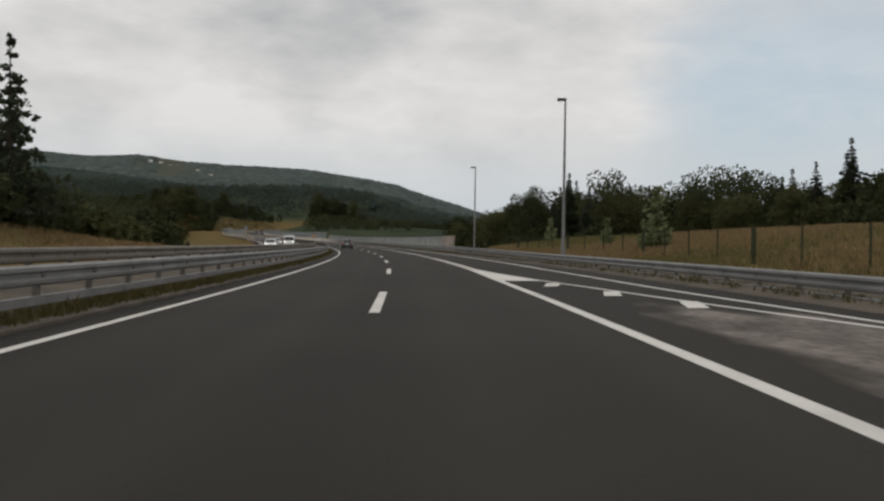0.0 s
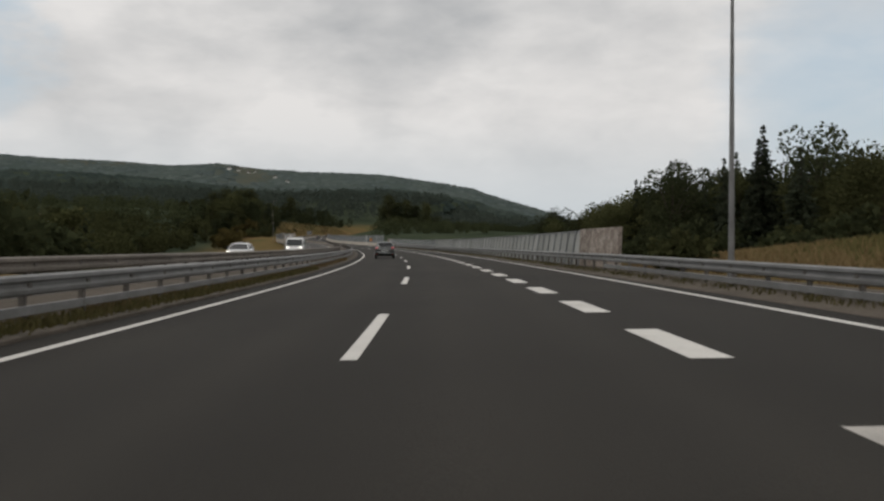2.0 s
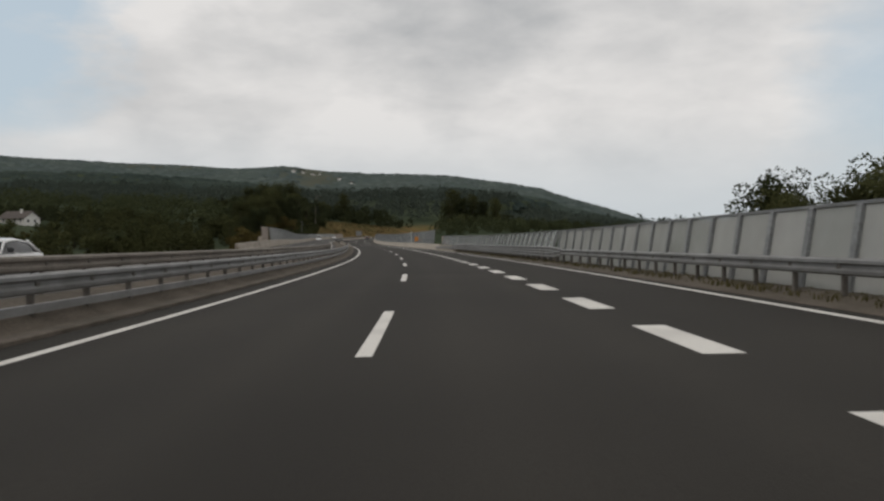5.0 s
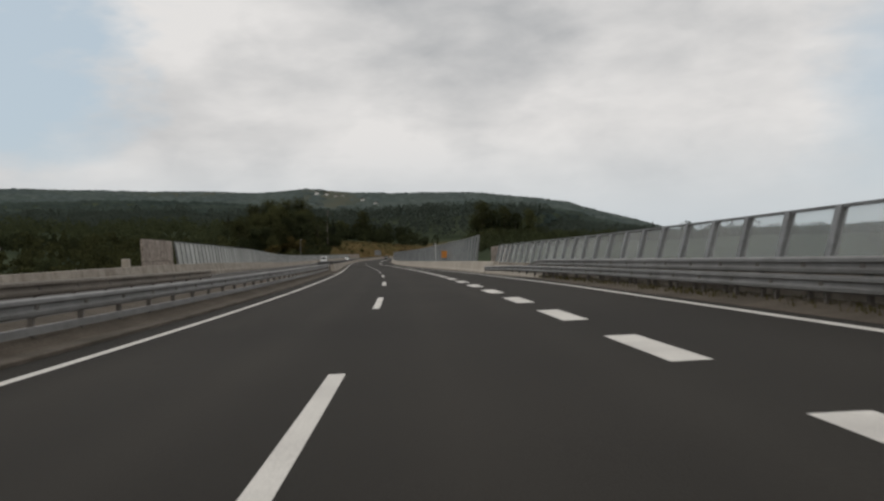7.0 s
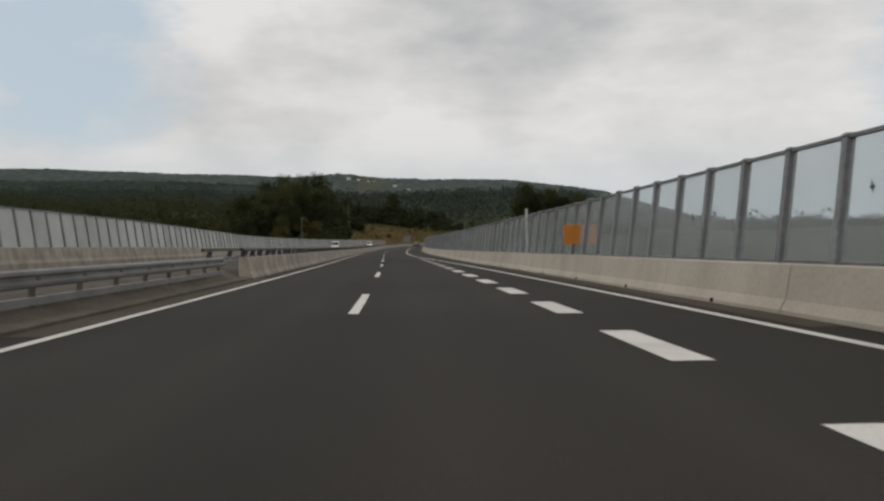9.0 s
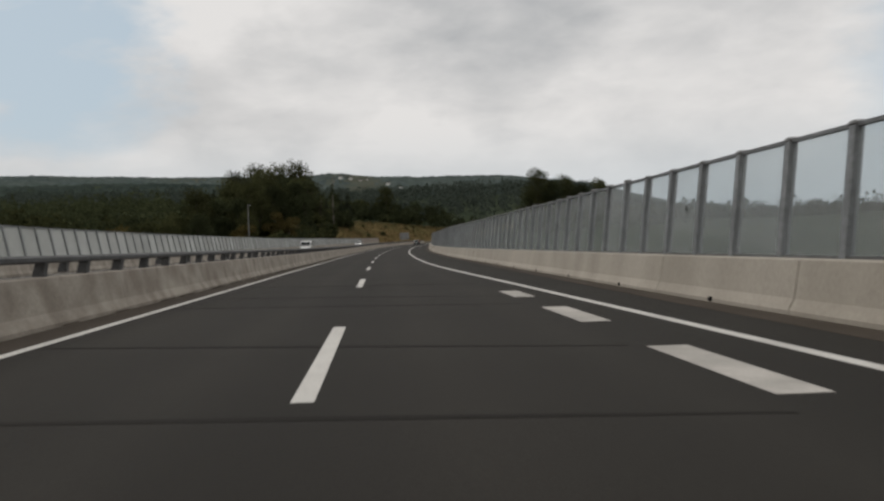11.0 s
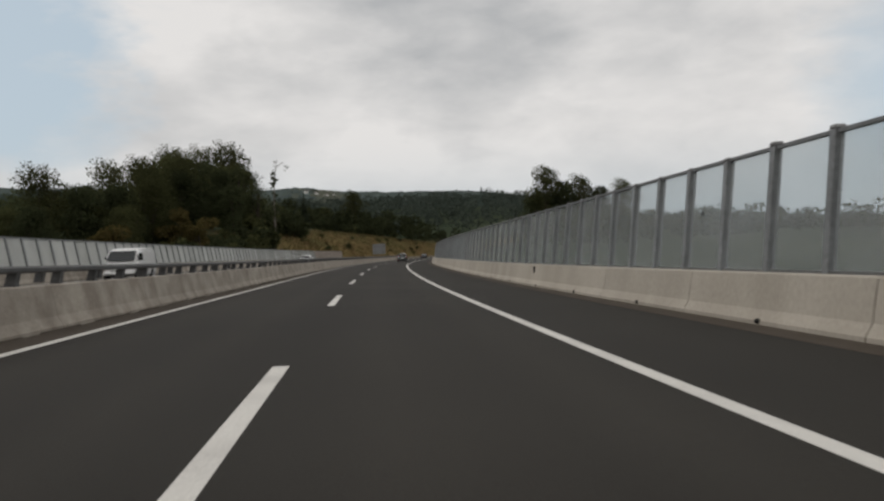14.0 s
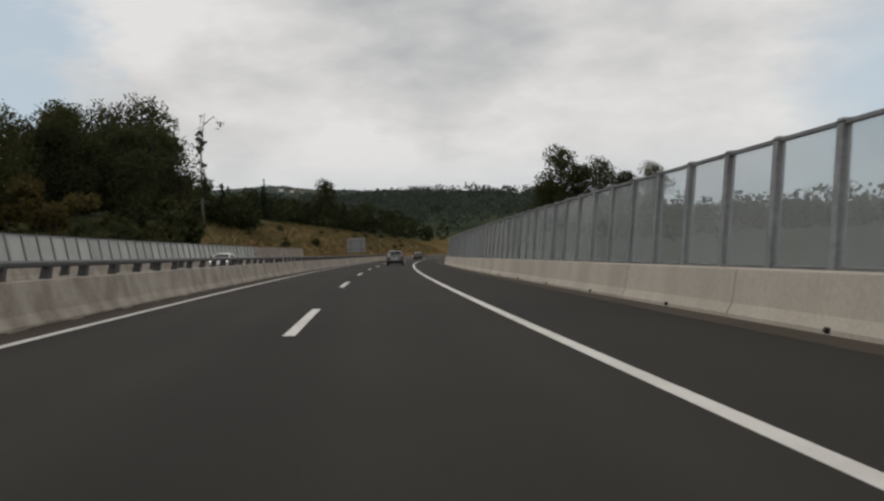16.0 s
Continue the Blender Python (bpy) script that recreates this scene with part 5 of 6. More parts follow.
def spruce(seed, height, width, mat, tiers=19, size=0.27, gap=0.0):
    r = np.random.RandomState(seed)
    pts, wood = [], [tube([(0, 0, -0.6), (0, 0, height * 0.5), (0, 0, height)], [0.016 * height, 0.010 * height, 0.01], 7)]
    for k in range(tiers):
        f = (k + 0.5) / tiers
        z = height * (0.10 + 0.9 * f)
        w = width * (1 - f) ** 0.85 * r.uniform(0.75, 1.15)
        arms = max(4, int(9 * (1 - f) + 3))
        for j in range(arms):
            if r.uniform() < gap:
                continue
            a, w2 = r.uniform(0, 2 * math.pi), w * r.uniform(0.7, 1.1)
            m = max(4, int(w2 * 13))
            t = r.uniform(0.08, 1, m)
            x = np.stack([t * w2 * math.cos(a), t * w2 * math.sin(a), z - t * w2 * 0.28 + 0.1 * w2 * t * t], 1)
            pts.append(x + r.normal(size=(m, 3)) * (0.10 + 0.10 * w2 * (1 - t[:, None])))
            wood.append(tube([(0, 0, z), (w2 * math.cos(a) * 0.9, w2 * math.sin(a) * 0.9, z - w2 * 0.25)], [0.03, 0.008], 4))
    pts.append(np.array([[0, 0, height - 0.1 * k] for k in range(8)]) + r.normal(size=(8, 3)) * 0.06)
    return mesh_of("trunk", *joined(wood), BARK, True), leaf_mesh("crown", r, np.concatenate(pts), size, mat)


def bare_tree(seed, height):
    """A dying tree: a bowed trunk, ragged limbs, few leaves."""
    r = np.random.RandomState(seed)
    spine = [(0, 0, -0.6), (0.2, 0, height * 0.35), (0.1, 0.1, height * 0.7), (-0.5, 0.1, height)]
    wood, pts = [tube(spine, [0.22, 0.17, 0.11, 0.03], 7)], []
    for k in range(46):
        f = r.uniform(0.25, 0.98)
        z, a = height * f, r.uniform(0, 2 * math.pi)
        w = r.uniform(0.7, 2.1) * (1.2 - f)
        tip = (w * math.cos(a), w * math.sin(a), z - r.uniform(0.0, 0.45) * w)
        wood.append(tube([(0.1, 0.05, z), (tip[0] * 0.5, tip[1] * 0.5, z + 0.2), tip], [0.05, 0.03, 0.01], 4))
        if f < 0.86:
            g = r.uniform(0.25, 1.0, (12, 1))
            pts.append(np.array([(0.1, 0.05, z)]) * (1 - g) + np.array([tip]) * g + r.normal(size=(12, 3)) * 0.14)
    wood.append(tube([(-0.3, 0.1, height * 0.9), (-1.5, 0, height * 0.97), (-2.3, 0, height * 0.90)], [0.08, 0.05, 0.015], 5))
    pts.append(np.array([(-2.2, 0, height * 0.9)]) + r.normal(size=(14, 3)) * 0.35)
    return mesh_of("trunk", *joined(wood), PALE_BARK, True), leaf_mesh("crown", r, np.concatenate(pts), 0.21, LEAF_DARK)


def bush(seed, height, spread, mat, count=700):
    r = np.random.RandomState(seed)
    q = r.normal(size=(count, 3))
    q /= np.linalg.norm(q, axis=1)[:, None]
    q *= (r.uniform(0.2, 1, count) ** 0.4)[:, None] * (1 + 0.35 * np.sin(q[:, :1] * 5 + seed) * np.cos(q[:, 1:2] * 4))
    pts = q * (spread, spread, height * 0.55) + (0, 0, height * 0.45)
    wood = [tube([(0, 0, -0.3), (0.3 * math.cos(a) * spread, 0.3 * math.sin(a) * spread, height * 0.6)], [0.05, 0.015], 5) for a in (0.3, 2.2, 4.4)]
    return mesh_of("stem", *joined(wood), BARK, True), leaf_mesh("foliage", r, pts, 0.3, mat)


KINDS = {
    "oak": ("broadleaf_tree", [broad_tree(11, 16, 5.5, LEAF, 4200, size=0.27), broad_tree(12, 17, 6.0, LEAF_DARK, 4200, size=0.27), broad_tree(13, 14, 5.0, LEAF, 4000, size=0.26)],
            "green broadleaf tree with a dense uneven crown", "trees of the wood"),
    "far_oak": ("broadleaf_tree", [broad_tree(61, 16, 5.5, LEAF, 1100, 24, 0.16, 0.54), broad_tree(62, 17, 6.0, LEAF_DARK, 1100, 24, 0.16, 0.54), broad_tree(63, 14, 5.2, LEAF, 1100, 24, 0.16, 0.54)],
                "green broadleaf tree on the far slope", "trees on the far slopes"),
    "tall": ("broadleaf_tree", [broad_tree(14, 21, 5.6, LEAF_DARK, 6000, 36, 0.14, 0.31), broad_tree(15, 23, 6.0, LEAF, 6000, 36, 0.14, 0.31)],
             "tall dark broadleaf tree on the bank", "tall trees on the bank"),
    "dry": ("broadleaf_tree", [broad_tree(16, 10, 4.2, LEAF_DRY, 2400, 14, size=0.25), broad_tree(17, 9, 4.4, LEAF_DRY, 2400, 14, size=0.25)],
            "yellowing broadleaf tree at the wood's edge", "yellowing trees"),
    "spruce": ("spruce_tree", [spruce(21, 16, 3.9, NEEDLE, 25, 0.25), spruce(22, 14, 3.5, NEEDLE, 23, 0.25), spruce(23, 19, 4.3, NEEDLE, 27, 0.26)],
               "dark spruce with drooping branches", "spruces of the wood"),
    "ragged": ("spruce_tree", [spruce(24, 14.4, 4.0, NEEDLE, 15, 0.26, 0.22)], "ragged dark conifer with uneven drooping limbs", "old conifers"),
    "thin": ("broadleaf_tree", [broad_tree(18, 17, 2.2, LEAF_DARK, 420, 14, 0.3, 0.33)], "sparse thin tree beside the thicket", "sparse trees"),
    "dead": ("bare_tree", [bare_tree(31, 16.5)], "half-dead tree with a bowed ragged top", "bare trees"),
    "young": ("young_tree", [spruce(43, 3.6, 0.95, LEAF_YOUNG, 12, 0.15), spruce(44, 2.8, 0.85, LEAF_YOUNG, 10, 0.15)],
              "young pale-green pointed tree on the dry bank", "young trees on the bank"),
    "bush": ("bush", [bush(51, 3.4, 2.3, LEAF_DARK), bush(52, 2.6, 2.0, LEAF), bush(53, 4.2, 2.6, LEAF_DARK)], "dark green bush at the wood's edge", "bushes"),
}


def tree(kind, x, y, scale=1.0, turn=0.0, which=0, sink=0.1):
    name, meshes, label, group = KINDS[kind]
    z = float(ground_height([x], [y])[0][0])
    a, b = meshes[which % len(meshes)]
    ob = thing(name, label, "bush" if kind == "bush" else "tree", group)
    child(a.name.split(".")[0], a, ob)
    child(b.name.split(".")[0], b, ob)
    ob.matrix_basis = pose(x, y, z - sink, 0, 0, turn) @ Matrix.Diagonal((scale, scale, scale * (0.9 + 0.2 * ((which * 37 % 10) / 10)), 1))
    return ob


def beside(kind, s, d, scale=1.0, turn=0.0, which=0):
    p = at(s, d)
    return tree(kind, p.x, p.y, scale, turn, which)


r = np.random.RandomState(77)
# the wood on the right of the slip lane
for k in range(150):
    s = r.uniform(62, 262)
    d = np.interp(s, [62, 110, 150], [62, 50, 38]) + 36 * r.uniform() ** 1.3
    low_ = np.interp(s, [70, 110, 150, 180, 197, 211, 225, 237, 250, 330], [0.52, 0.64, 0.82, 0.88, 0.88, 0.92, 0.95, 0.92, 0.66, 0.48]) * (0.78 + 0.22 * d / 40)
    conifer = r.uniform() < 0.3
    beside("spruce" if conifer else "oak", s, d, low_ * r.uniform(0.72, 1.0) * (0.95 if conifer else 1.0), r.uniform(0, 360), r.randint(3))
for k in range(44):
    s = r.uniform(55, 245)
    beside("bush", s, np.interp(s, [62, 110, 150], [54, 43, 32]) + r.uniform(0, 9), r.uniform(0.7, 1.2), r.uniform(0, 360), r.randint(3))
for s, d, q, w in ((70, 16.5, 1.25, 0), (84, 17.5, 0.8, 1), (109, 19, 1.0, 1), (52, 22, 0.6, 1)):
    beside("young", s, d, q, s * 7, w)
beside("bush", 114.0, 11.6, 0.62, 20, 1)
for k in range(26):
    s = r.uniform(185, 262)
    beside("oak", s, r.uniform(42, 66), np.interp(s, [185, 211, 228, 240, 262], [0.78, 0.86, 0.94, 0.86, 0.52]) * r.uniform(0.85, 1.05), r.uniform(0, 360), r.randint(3))
# left of the start: one ragged spruce over dark bushes on the bank
beside("ragged", 80.5, -26.2, 1.04, 40, 0)
beside("ragged", 83, -28.6, 0.62, 150, 0)
for s, d, q in ((72, -25.2, 0.9), (75, -26.6, 1.2), (79, -27.8, 1.3)):
    beside("bush", s, d, q, s * 17, int(s))
for s, d, q in ((84, -30.5, 0.8), (90, -33.5, 0.7), (77, -31, 0.62)):
    beside("oak", s, d, q * 0.75, s * 9, int(s))
for s, d, q in ((71, -27.5, 1.15), (76, -28.5, 1.3), (68, -30, 1.2), (80, -31, 1.1), (86, -33, 1.2), (93, -36, 1.3), (99, -38, 1.1), (106, -40, 1.2), (104, -33, 1.5), (112, -31, 1.5), (118, -34, 1.7), (124, -29, 1.4), (130, -33, 1.7), (137, -29, 1.5), (143, -34, 1.8), (150, -30, 1.6), (157, -34, 1.8),
                (112, -40, 1.9), (126, -40, 1.9), (140, -41, 2.0), (154, -41, 2.0), (165, -37, 1.8), (172, -42, 2.0), (95, -42, 1.9), (84, -40, 1.9)):
    beside("bush", s, d, q, s * 11, int(s))
for k in range(40):
    beside("far_oak" if r.uniform() < 0.75 else "spruce", r.uniform(105, 300), -r.uniform(52, 120), r.uniform(0.55, 0.95), r.uniform(0, 360), r.randint(3))
# below the left barrier of the bridge
for k in range(46):
    beside("far_oak" if r.uniform() < 0.8 else "dry", r.uniform(330, 600), -r.uniform(62, 130), r.uniform(0.42, 0.6), r.uniform(0, 360), r.randint(3))
for k in range(16):
    beside("dry", r.uniform(470, 640), -r.uniform(36, 46), r.uniform(0.8, 1.15), r.uniform(0, 360), r.randint(2))
# the big thicket on the bank at the bridge's end
for s, d, q, w in ((672, -50.5, 0.97, 1), (673, -58, 0.93, 1), (674, -67, 0.94, 1), (672, -75, 0.84, 1), (666, -46, 0.88, 0), (650, -45, 0.78, 0), (640, -52, 0.74, 1), (655, -60, 0.80, 1),
                   (628, -48, 0.78, 0), (660, -53, 0.9, 0), (615, -58, 0.78, 1), (602, -52, 0.74, 0), (608, -47, 0.66, 1), (597, -56, 0.74, 0), (622, -53, 0.74, 1), (640, -40, 0.60, 0), (590, -60, 0.72, 1), (578, -56, 0.6, 0), (566, -60, 0.5, 1)):
    beside("tall", s, d, q * 1.04, s * 13, w)
for k in range(22):
    s = r.uniform(575, 684)
    beside("tall", s, -r.uniform(42, 78), np.interp(s, [575, 630, 684], [0.45, 0.60, 0.84]) * r.uniform(0.85, 1.0), r.uniform(0, 360), r.randint(2))
for k in range(34):
    s = r.uniform(585, 690)
    beside("bush", s, -r.uniform(27, 40) if s < 640 else -r.uniform(33, 42), r.uniform(0.8, 1.6), r.uniform(0, 360), r.randint(3))
beside("dead", 641, -30.2, 1.3, 200, 0)
beside("thin", 650, -41, 1.1, 30, 0)
beside("thin", 655, -38, 0.8, 130, 0)
# the wooded ridge behind the cutting, with one round tree above it
for k in range(60):
    beside("spruce" if r.uniform() < 0.4 else "far_oak", r.uniform(720, 960), -r.uniform(58, 125), r.uniform(0.6, 0.95), r.uniform(0, 360), r.randint(3))
beside("tall", 884, -71, 0.98, 10, 1)
for k in range(30):
    beside("bush", r.uniform(700, 930), -r.uniform(50, 66), r.uniform(0.8, 1.6), r.uniform(0, 360), r.randint(3))
for k in range(34):
    beside("bush", r.uniform(640, 860), -r.uniform(21, 42), r.uniform(0.22, 0.5), r.uniform(0, 360), r.randint(3))
# trees on the right beyond the clear barrier
for s, d, q, w in ((790, 38.5, 1.18, 1), (797, 34, 1.0, 0), (793, 45, 1.12, 0), (800, 52, 1.0, 1), (797, 60, 1.0, 0), (796, 69, 0.9, 1)):
    beside("tall", s, d, q, s * 5, w)
for k in range(24):
    s = r.uniform(700, 880)
    beside("far_oak", s, r.uniform(28, 62), r.uniform(0.4, 0.6), r.uniform(0, 360), r.randint(3))

# ------------------------------------------------------------------ a white house in a clearing of the wooded slope
HOUSE = (-246.0, 494.0)
hz = float(ground_height([HOUSE[0]], [HOUSE[1]])[0][0])
house = thing("house", "small white house with a low dark tiled roof among trees", "house")
PLASTER = material("white_plaster", (0.72, 0.71, 0.68), 0.9, (0.62, 0.60, 0.57), 2.0, 8.0, 0.15)
ROOF = material("grey_brown_tiles", (0.10, 0.085, 0.075), 0.85, (0.07, 0.06, 0.055), 1.5, 6.0, 0.4)
DARK_GLASS = material("dark_window", (0.02, 0.022, 0.025), 0.15)
part("wall", box_bm(-6.5, 6.5, -4.5, 4.5, -3.0, 4.6), PLASTER, house)
bm = bmesh.new()
ends = [[bm.verts.new((x, y, z)) for y, z in ((-5.3, 4.1), (0, 7.4), (5.3, 4.1), (5.3, 4.35), (0, 7.7), (-5.3, 4.35))] for x in (-7.1, 7.1)]
for i in range(6):
    bm.faces.new((ends[0][i], ends[0][(i + 1) % 6], ends[1][(i + 1) % 6], ends[1][i]))
for e in ends:
    bm.faces.new((e[0], e[1], e[4], e[5]))
    bm.faces.new((e[1], e[2], e[3], e[4]))
bmesh.ops.recalc_face_normals(bm, faces=bm.faces)
roof = part("roof", bm, ROOF, house)
part("chimney", box_bm(1.8, 2.5, -1.6, -0.9, 6.2, 8.4), PLASTER, roof)
for x in (-6.5, 6.4):
    gable = bmesh.new()
    tri = [[gable.verts.new((x + e, y, z)) for y, z in ((-4.5, 4.6), (4.5, 4.6), (0, 7.38))] for e in (0.0, 0.1)]
    gable.faces.new(tri[0])
    gable.faces.new(tri[1][::-1])
    for i in range(3):
        gable.faces.new((tri[0][i], tri[1][i], tri[1][(i + 1) % 3], tri[0][(i + 1) % 3]))
    part("gable", gable, PLASTER, house)
for x in (-4.2, -1.2, 1.8, 4.6):
    for z in (0.5, 2.9):
        part("window", box_bm(x - 0.38, x + 0.38, -4.53, -4.45, z, z + 1.25), DARK_GLASS, house)
for y in (-2.2, 1.6):
    for z in (0.3, 2.7):
        part("window", box_bm(6.45, 6.53, y - 0.5, y + 0.5, z, z + 1.25), DARK_GLASS, house)
house.matrix_basis = pose(HOUSE[0], HOUSE[1], hz - 2.3, 0, 0, -8)

# light houses of a hamlet on the far ridge
wall_mesh = bm_mesh("wall", box_bm(-6, 6, -5, 5, -4, 6), PLASTER)
bm = bmesh.new()
ends = [[bm.verts.new((x, y, z)) for y, z in ((-5.8, 5.6), (5.8, 5.6), (0, 9.6))] for x in (-6.5, 6.5)]
for e in ends:
    bm.faces.new(e)
for i in range(3):
    bm.faces.new((ends[0][i], ends[0][(i + 1) % 3], ends[1][(i + 1) % 3], ends[1][i]))
bmesh.ops.recalc_face_normals(bm, faces=bm.faces)
roof_mesh = bm_mesh("roof", bm, ROOF)
rh = np.random.RandomState(9)
for az, q in ((16.7, 3760), (17.1, 3700), (17.7, 3740), (18.3, 3720), (15.4, 3600), (14.6, 3500), (9.4, 3050), (9.0, 3020)):
    hx, hy = -q * math.sin(radians(az)), q * math.cos(radians(az))
    far_house = thing("house", "pale distant house on the ridge", "house", "houses of the far hamlet")
    child("wall", wall_mesh, far_house)
    child("roof", roof_mesh, far_house)
    k = rh.uniform(0.9, 1.4)
    far_house.matrix_basis = pose(hx, hy, float(ground_height([hx], [hy])[0][0]), 0, 0, rh.uniform(0, 180)) @ Matrix.Diagonal((k, k, k, 1))

# ------------------------------------------------------------------ far woods: uncounted crowns on the slopes
def far_woods(name, label, n, size, sampler, per, mat, seed, leaf=0.33, clear=110, left=False):
    rr = np.random.RandomState(seed)
    x, y = sampler(rr, n)
    z, s, d = ground_height(x, y)
    keep = np.abs(d) > clear
    keep &= rough_noise(x, y, 150, 21) < 0.78
    if left:
        keep &= (d < 0) | (s > 940)
    keep &= np.hypot(x - HOUSE[0], y - HOUSE[1]) > 20
    run = np.clip((x - HOUSE[0]) * 0.63 - (y - HOUSE[1]) * 0.77, 0, 190)
    keep &= np.hypot(x - HOUSE[0] - 0.63 * run, y - HOUSE[1] + 0.77 * run) > 15
    keep &= (np.abs(np.degrees(np.arctan2(-x, y)) - 17.3) > 1.1) | (np.hypot(x, y) < 3400)
    keep &= (np.hypot(x - HOUSE[0] - 26, y - HOUSE[1] - 2) > 22) & (np.hypot(x - HOUSE[0] - 20, y - HOUSE[1] + 32) > 16)
    x, y, z = x[keep], y[keep], z[keep]
    h = size * rr.uniform(0.6, 1.25, len(x))
    c = rr.normal(size=(len(x), per, 3))
    c /= np.linalg.norm(c, axis=2)[..., None]
    c *= rr.uniform(0.5, 1, (len(x), per, 1)) ** 0.5
    conic = (rr.uniform(size=len(x)) < 0.15)[:, None]
    wide = np.where(conic, 0.24 * (1.15 - c[..., 2]) * 0.75, 0.40)
    pts = np.stack([x[:, None] + c[..., 0] * wide * h[:, None], y[:, None] + c[..., 1] * wide * h[:, None], z[:, None] + h[:, None] * (0.52 + 0.48 * c[..., 2])], 2)
    v, f = cards(rr, pts.reshape(-1, 3), leaf * size * 0.55)
    ob = new(name, mesh_of(name, v.tolist(), f.tolist(), mat))
    return tagged(ob, label, "woods", kind="stuff")


def polar(r0, r1, a0, a1):
    def sampler(rr, n):
        q, a = np.sqrt(rr.uniform(r0 * r0, r1 * r1, n)), np.radians(rr.uniform(a0, a1, n))
        return -q * np.sin(a), q * np.cos(a)
    return sampler


def along(s0, s1, d0, d1):
    def sampler(rr, n):
        q = [at(a, b) for a, b in zip(rr.uniform(s0, s1, n), rr.uniform(d0, d1, n))]
        return np.array([p.x for p in q]), np.array([p.y for p in q])
    return sampler


far_woods("valley_thicket", "brown-green thicket below the opposite carriageway", 520, 9.5, along(95, 615, -58, -130), 170, LEAF, 25, 0.10, 50)
far_woods("roadside_thicket", "dense undergrowth and crowns inside the right-hand wood", 270, 8, along(90, 255, 56, 100), 190, LEAF_DARK, 27, 0.10, 40)
far_woods("bend_woods", "dark woods on both sides of the distant bend", 330, 10, along(800, 968, -140, 75), 120, LEAF_DARK, 28, 0.13, 34)
far_woods("bend_woods", "dark woods beyond the wall at the bend", 260, 7, along(640, 962, 30, 120), 110, LEAF_DARK, 29, 0.12, 28)
far_woods("hillside_thicket", "low woods on the hill beyond the clear barrier", 420, 6, along(690, 950, 42, 240), 150, LEAF_DARK, 26, 0.10, 40)
far_woods("valley_woods", "dark mixed woods filling the valley beside the road", 1800, 7.5, polar(160, 700, 8, 62), 80, LEAF_DARK, 5, 0.14)
far_woods("slope_woods", "dark woods on the nearer slopes", 1500, 10, polar(600, 900, 2, 60), 90, LEAF_DARK, 6, 0.12, 70, True)
far_woods("slope_woods", "dark woods on the middle slopes", 3300, 13, polar(880, 1400, -6, 58), 45, HAZED_FAR_LEAF, 36, 0.15, 60)
far_woods("valley_woods", "woods of the valley seen through the clear barrier", 1200, 9, polar(900, 1600, -70, -3), 60, HAZED_FAR_LEAF, 16, 0.16, 150)
far_woods("valley_woods", "low trees on the valley floor beside the viaduct", 420, 7, polar(420, 900, -60, -4), 260, LEAF_DARK, 17, 0.07, 165)


def canopy(name, label, n, height, width, sampler, mat, seed):
    """The closed roof of far woods: low uneven clumps of crowns, one beside the other."""
    rr = np.random.RandomState(seed)
    x, y = sampler(rr, n)
    keep = (np.abs(np.degrees(np.arctan2(-x, y)) - 17.0) > 1.0 + 0.5 * rough_noise(x, y, 60, 5)) | (np.hypot(x, y) < 3450)
    x, y = x[keep], y[keep]
    i, j = np.clip(np.searchsorted(gx, x) - 1, 0, nx - 2), np.clip(np.searchsorted(gy, y) - 1, 0, ny - 2)
    u, v = (x - gx[i]) / (gx[i + 1] - gx[i]), (y - gy[j]) / (gy[j + 1] - gy[j])
    g = gz.reshape(ny, nx)
    z = (g[j, i] * (1 - u) + g[j, i + 1] * u) * (1 - v) + (g[j + 1, i] * (1 - u) + g[j + 1, i + 1] * u) * v
    n, k = len(x), 7
    a = 2 * math.pi * np.arange(k) / k
    verts = np.zeros((n, 3 * k + 1, 3))
    h, w = height * rr.uniform(0.6, 1.2, n), width * rr.uniform(0.6, 1.25, n)
    for j, (f, q) in enumerate(((-1.2, 1.3), (0.2, 0.85), (0.72, 0.45))):
        wide = q * w[:, None] * rr.uniform(0.75, 1.25, (n, k))
        verts[:, j * k:(j + 1) * k, 0] = x[:, None] + wide * np.cos(a)
        verts[:, j * k:(j + 1) * k, 1] = y[:, None] + wide * np.sin(a)
        verts[:, j * k:(j + 1) * k, 2] = z[:, None] + h[:, None] * (f + rr.uniform(-0.1, 0.1, (n, k)))
    verts[:, -1] = np.stack([x, y, z + h], 1)
    one = [(j * k + i, j * k + (i + 1) % k, (j + 1) * k + (i + 1) % k, (j + 1) * k + i) for j in range(2) for i in range(k)]
    top = [(2 * k + i, 2 * k + (i + 1) % k, 3 * k) for i in range(k)]
    base = np.arange(n)[:, None, None] * (3 * k + 1)
    faces = (base + np.array(one)).reshape(-1, 4).tolist() + (base + np.array(top)).reshape(-1, 3).tolist()
    return tagged(new(name, mesh_of(name, verts.reshape(-1, 3).tolist(), faces, mat, True)), label, "woods", kind="stuff")


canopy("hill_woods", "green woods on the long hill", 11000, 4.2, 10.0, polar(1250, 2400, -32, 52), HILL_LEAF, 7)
canopy("ridge_woods", "green woods along the far ridge, coloured paler for haze", 13000, 5.0, 18.0, polar(2350, 4600, -50, 58), HAZED_RIDGE_LEAF, 8)

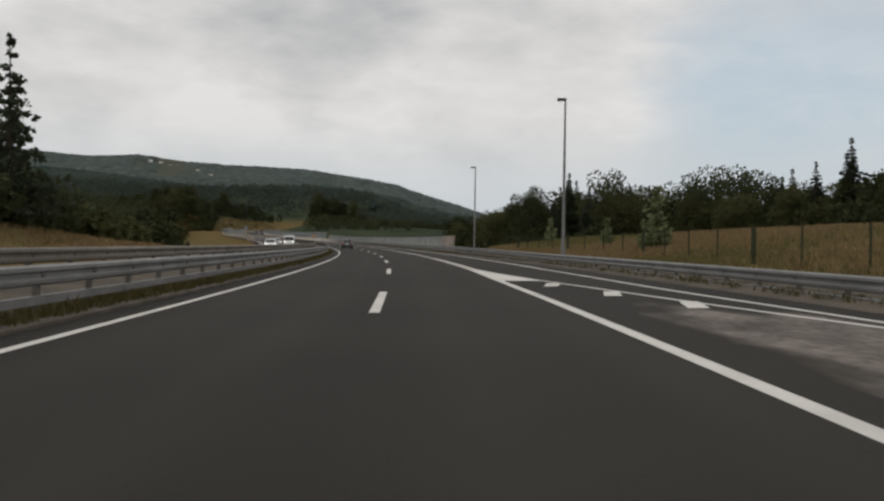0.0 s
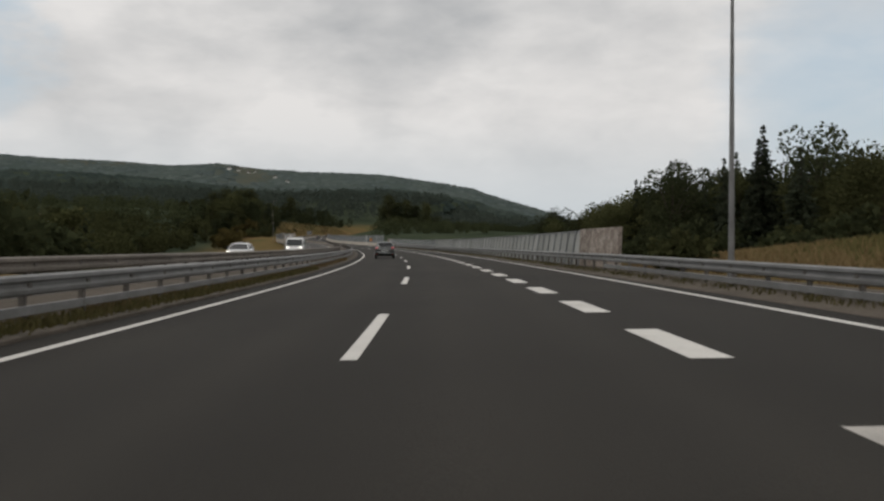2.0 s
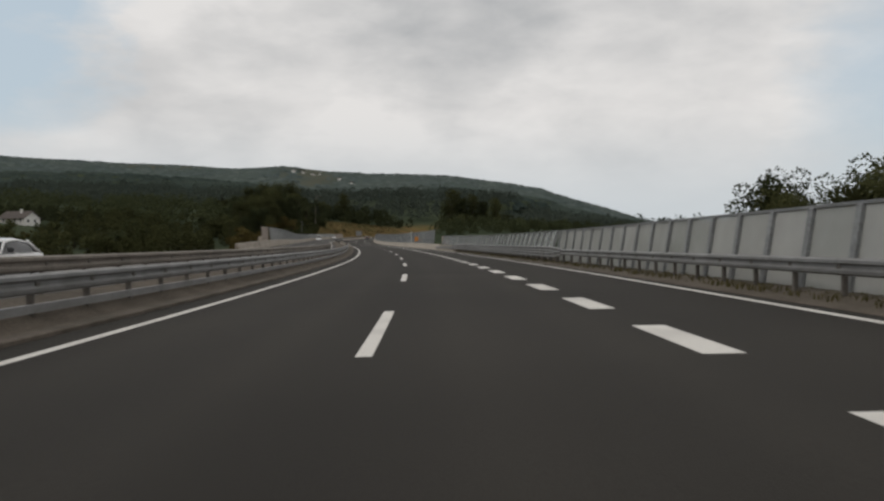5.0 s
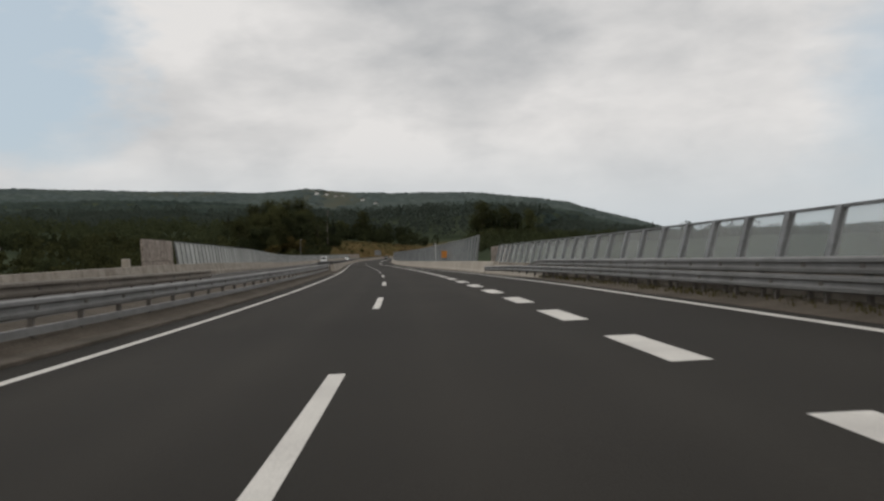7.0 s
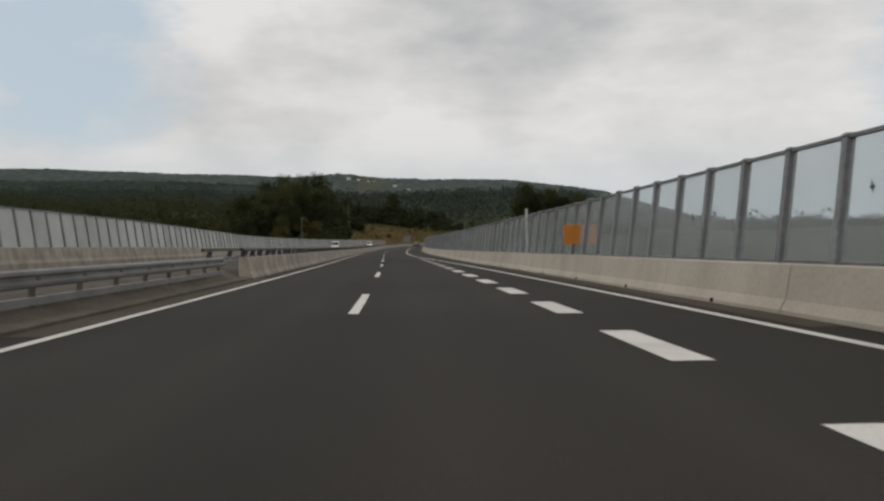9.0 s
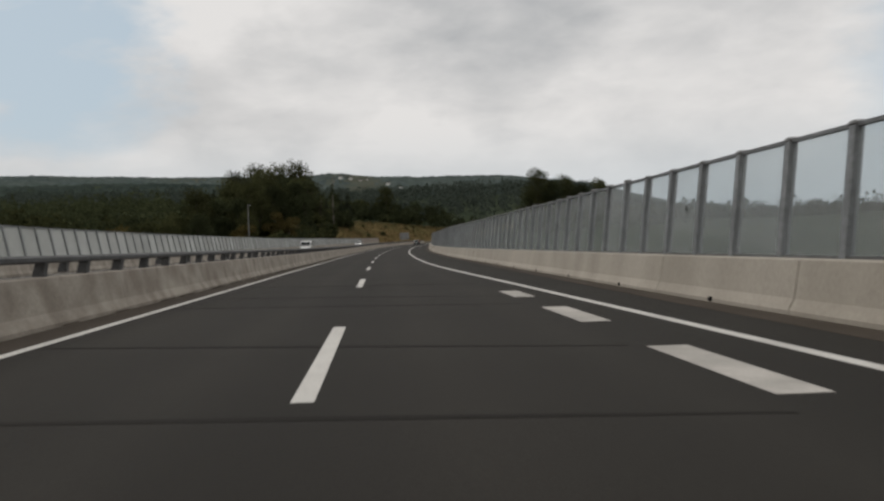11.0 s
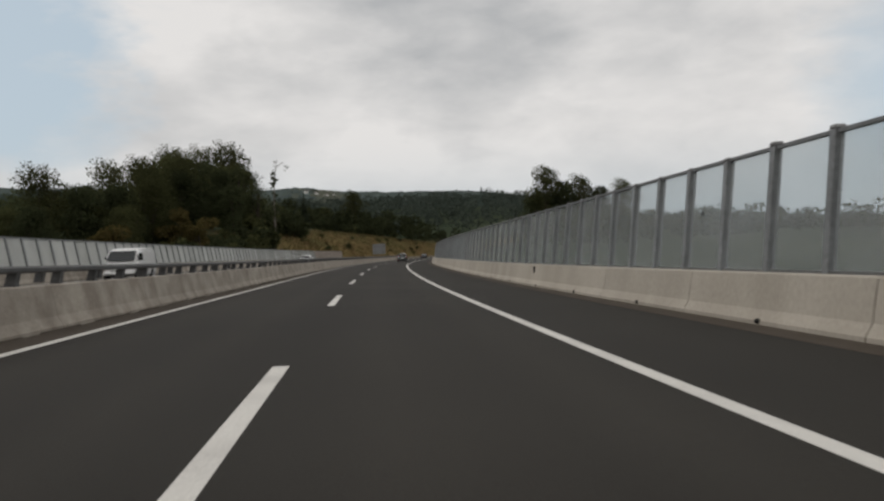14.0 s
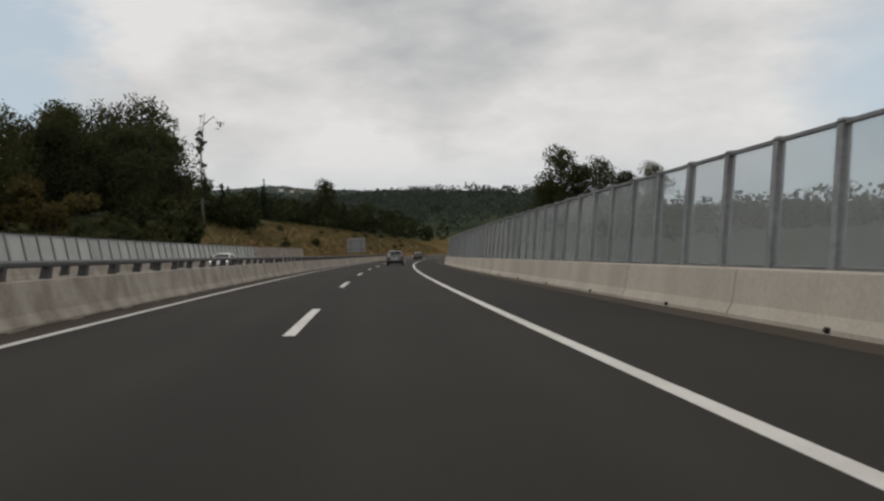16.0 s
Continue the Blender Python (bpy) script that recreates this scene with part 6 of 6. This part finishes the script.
# ------------------------------------------------------------------ dry grass on the verges and banks
def grass(name, label, spots, height, mat, seed):
    """Tufts of narrow bent blades at (s, d, z) spots."""
    rr = np.random.RandomState(seed)
    verts, faces = [], []
    for s, d, z in spots:
        p = at(s, d, z) if z is not None else None
        if p is None:
            q = at(s, d)
            p = Vector((q.x, q.y, 0))
        for k in range(6):
            a, h = rr.uniform(0, 6.3), height * rr.uniform(0.5, 1.2)
            dx_, dy_ = math.cos(a), math.sin(a)
            o = p + Vector((rr.uniform(-0.25, 0.25), rr.uniform(-0.25, 0.25), 0))
            w, b = 0.018 + 0.03 * height, h * rr.uniform(0.15, 0.5)
            n = len(verts)
            verts += [o + Vector((-dy_ * w, dx_ * w, -0.05)), o + Vector((dy_ * w, -dx_ * w, -0.05)), o + Vector((dx_ * b + dy_ * w * 0.6, dy_ * b - dx_ * w * 0.6, h * 0.7)), o + Vector((dx_ * b * 1.6, dy_ * b * 1.6, h))]
            faces += [(n, n + 1, n + 2, n + 3)]
    return tagged(new(name, mesh_of(name, verts, faces, mat)), label, "grass", kind="stuff")


def on_ground(ss, dd):
    p = [at(a, b) for a, b in zip(ss, dd)]
    z = ground_height([q.x for q in p], [q.y for q in p])[0]
    return [(a, b, float(zz - q.z)) for a, b, q, zz in zip(ss, dd, p, z)]


def patchy(spots, seed, want):
    """Only the spots inside (want 1) or outside (want -1) of soft-edged patches."""
    q = np.array([(a, b) for a, b, _ in spots])
    v = rough_noise(q[:, 0], q[:, 1], 5.0, seed) + 0.25 * r.normal(size=len(q))
    return [p for p, w in zip(spots, v) if w * want > 0]


n = 15000
grass("bank_grass", "tall straw-coloured grass on the right bank", patchy(on_ground(r.uniform(20, 125, n), 11.6 + 23 * r.uniform(size=n) ** 1.4), 31, 1), 0.36, STRAW, 1)
grass("bank_grass", "patches of greener grass on the right bank", patchy(on_ground(20 + 105 * r.uniform(size=9000), 11.4 + 16 * r.uniform(size=9000) ** 1.2), 31, -1), 0.32, GREEN_GRASS, 2)
n = 3500
grass("bank_grass", "dry grass on the bank beyond the opposite lanes", on_ground(r.uniform(35, 120, n), -19 - 18 * r.uniform(size=n)), 0.4, STRAW, 3)
n = 2600
grass("cutting_grass", "dry grass on the slope of the cutting", on_ground(r.uniform(605, 900, n), -18 - 24 * r.uniform(size=n)), 0.8, STRAW, 4)
grass("cutting_grass", "green grass and weeds on the cutting", on_ground(r.uniform(605, 900, 2600), -20 - 24 * r.uniform(size=2600)), 0.8, GREEN_GRASS, 5)
n = 7500
grass("median_grass", "low weeds under the median guard rail", [(a, b, 0.03) for a, b in zip(r.uniform(8, 122, n), r.uniform(-5.7, -4.72, n))], 0.19, GREEN_GRASS, 6)
grass("median_grass", "straw-coloured weeds in the median", [(a, b, 0.03) for a, b in zip(r.uniform(10, 150, 2600), r.uniform(-6.6, -4.9, 2600))], 0.26, STRAW, 7)
n = 4200
grass("verge_weeds", "thin weeds along the slip lane's verge", [(a, b + float(np.interp(a, [20, 60, 110], [1.15, 0.75, 0.0])), 0.1) for a, b in zip(r.uniform(20, 275, n), r.uniform(7.8, 9.4, n))], 0.08, GREEN_GRASS, 8)
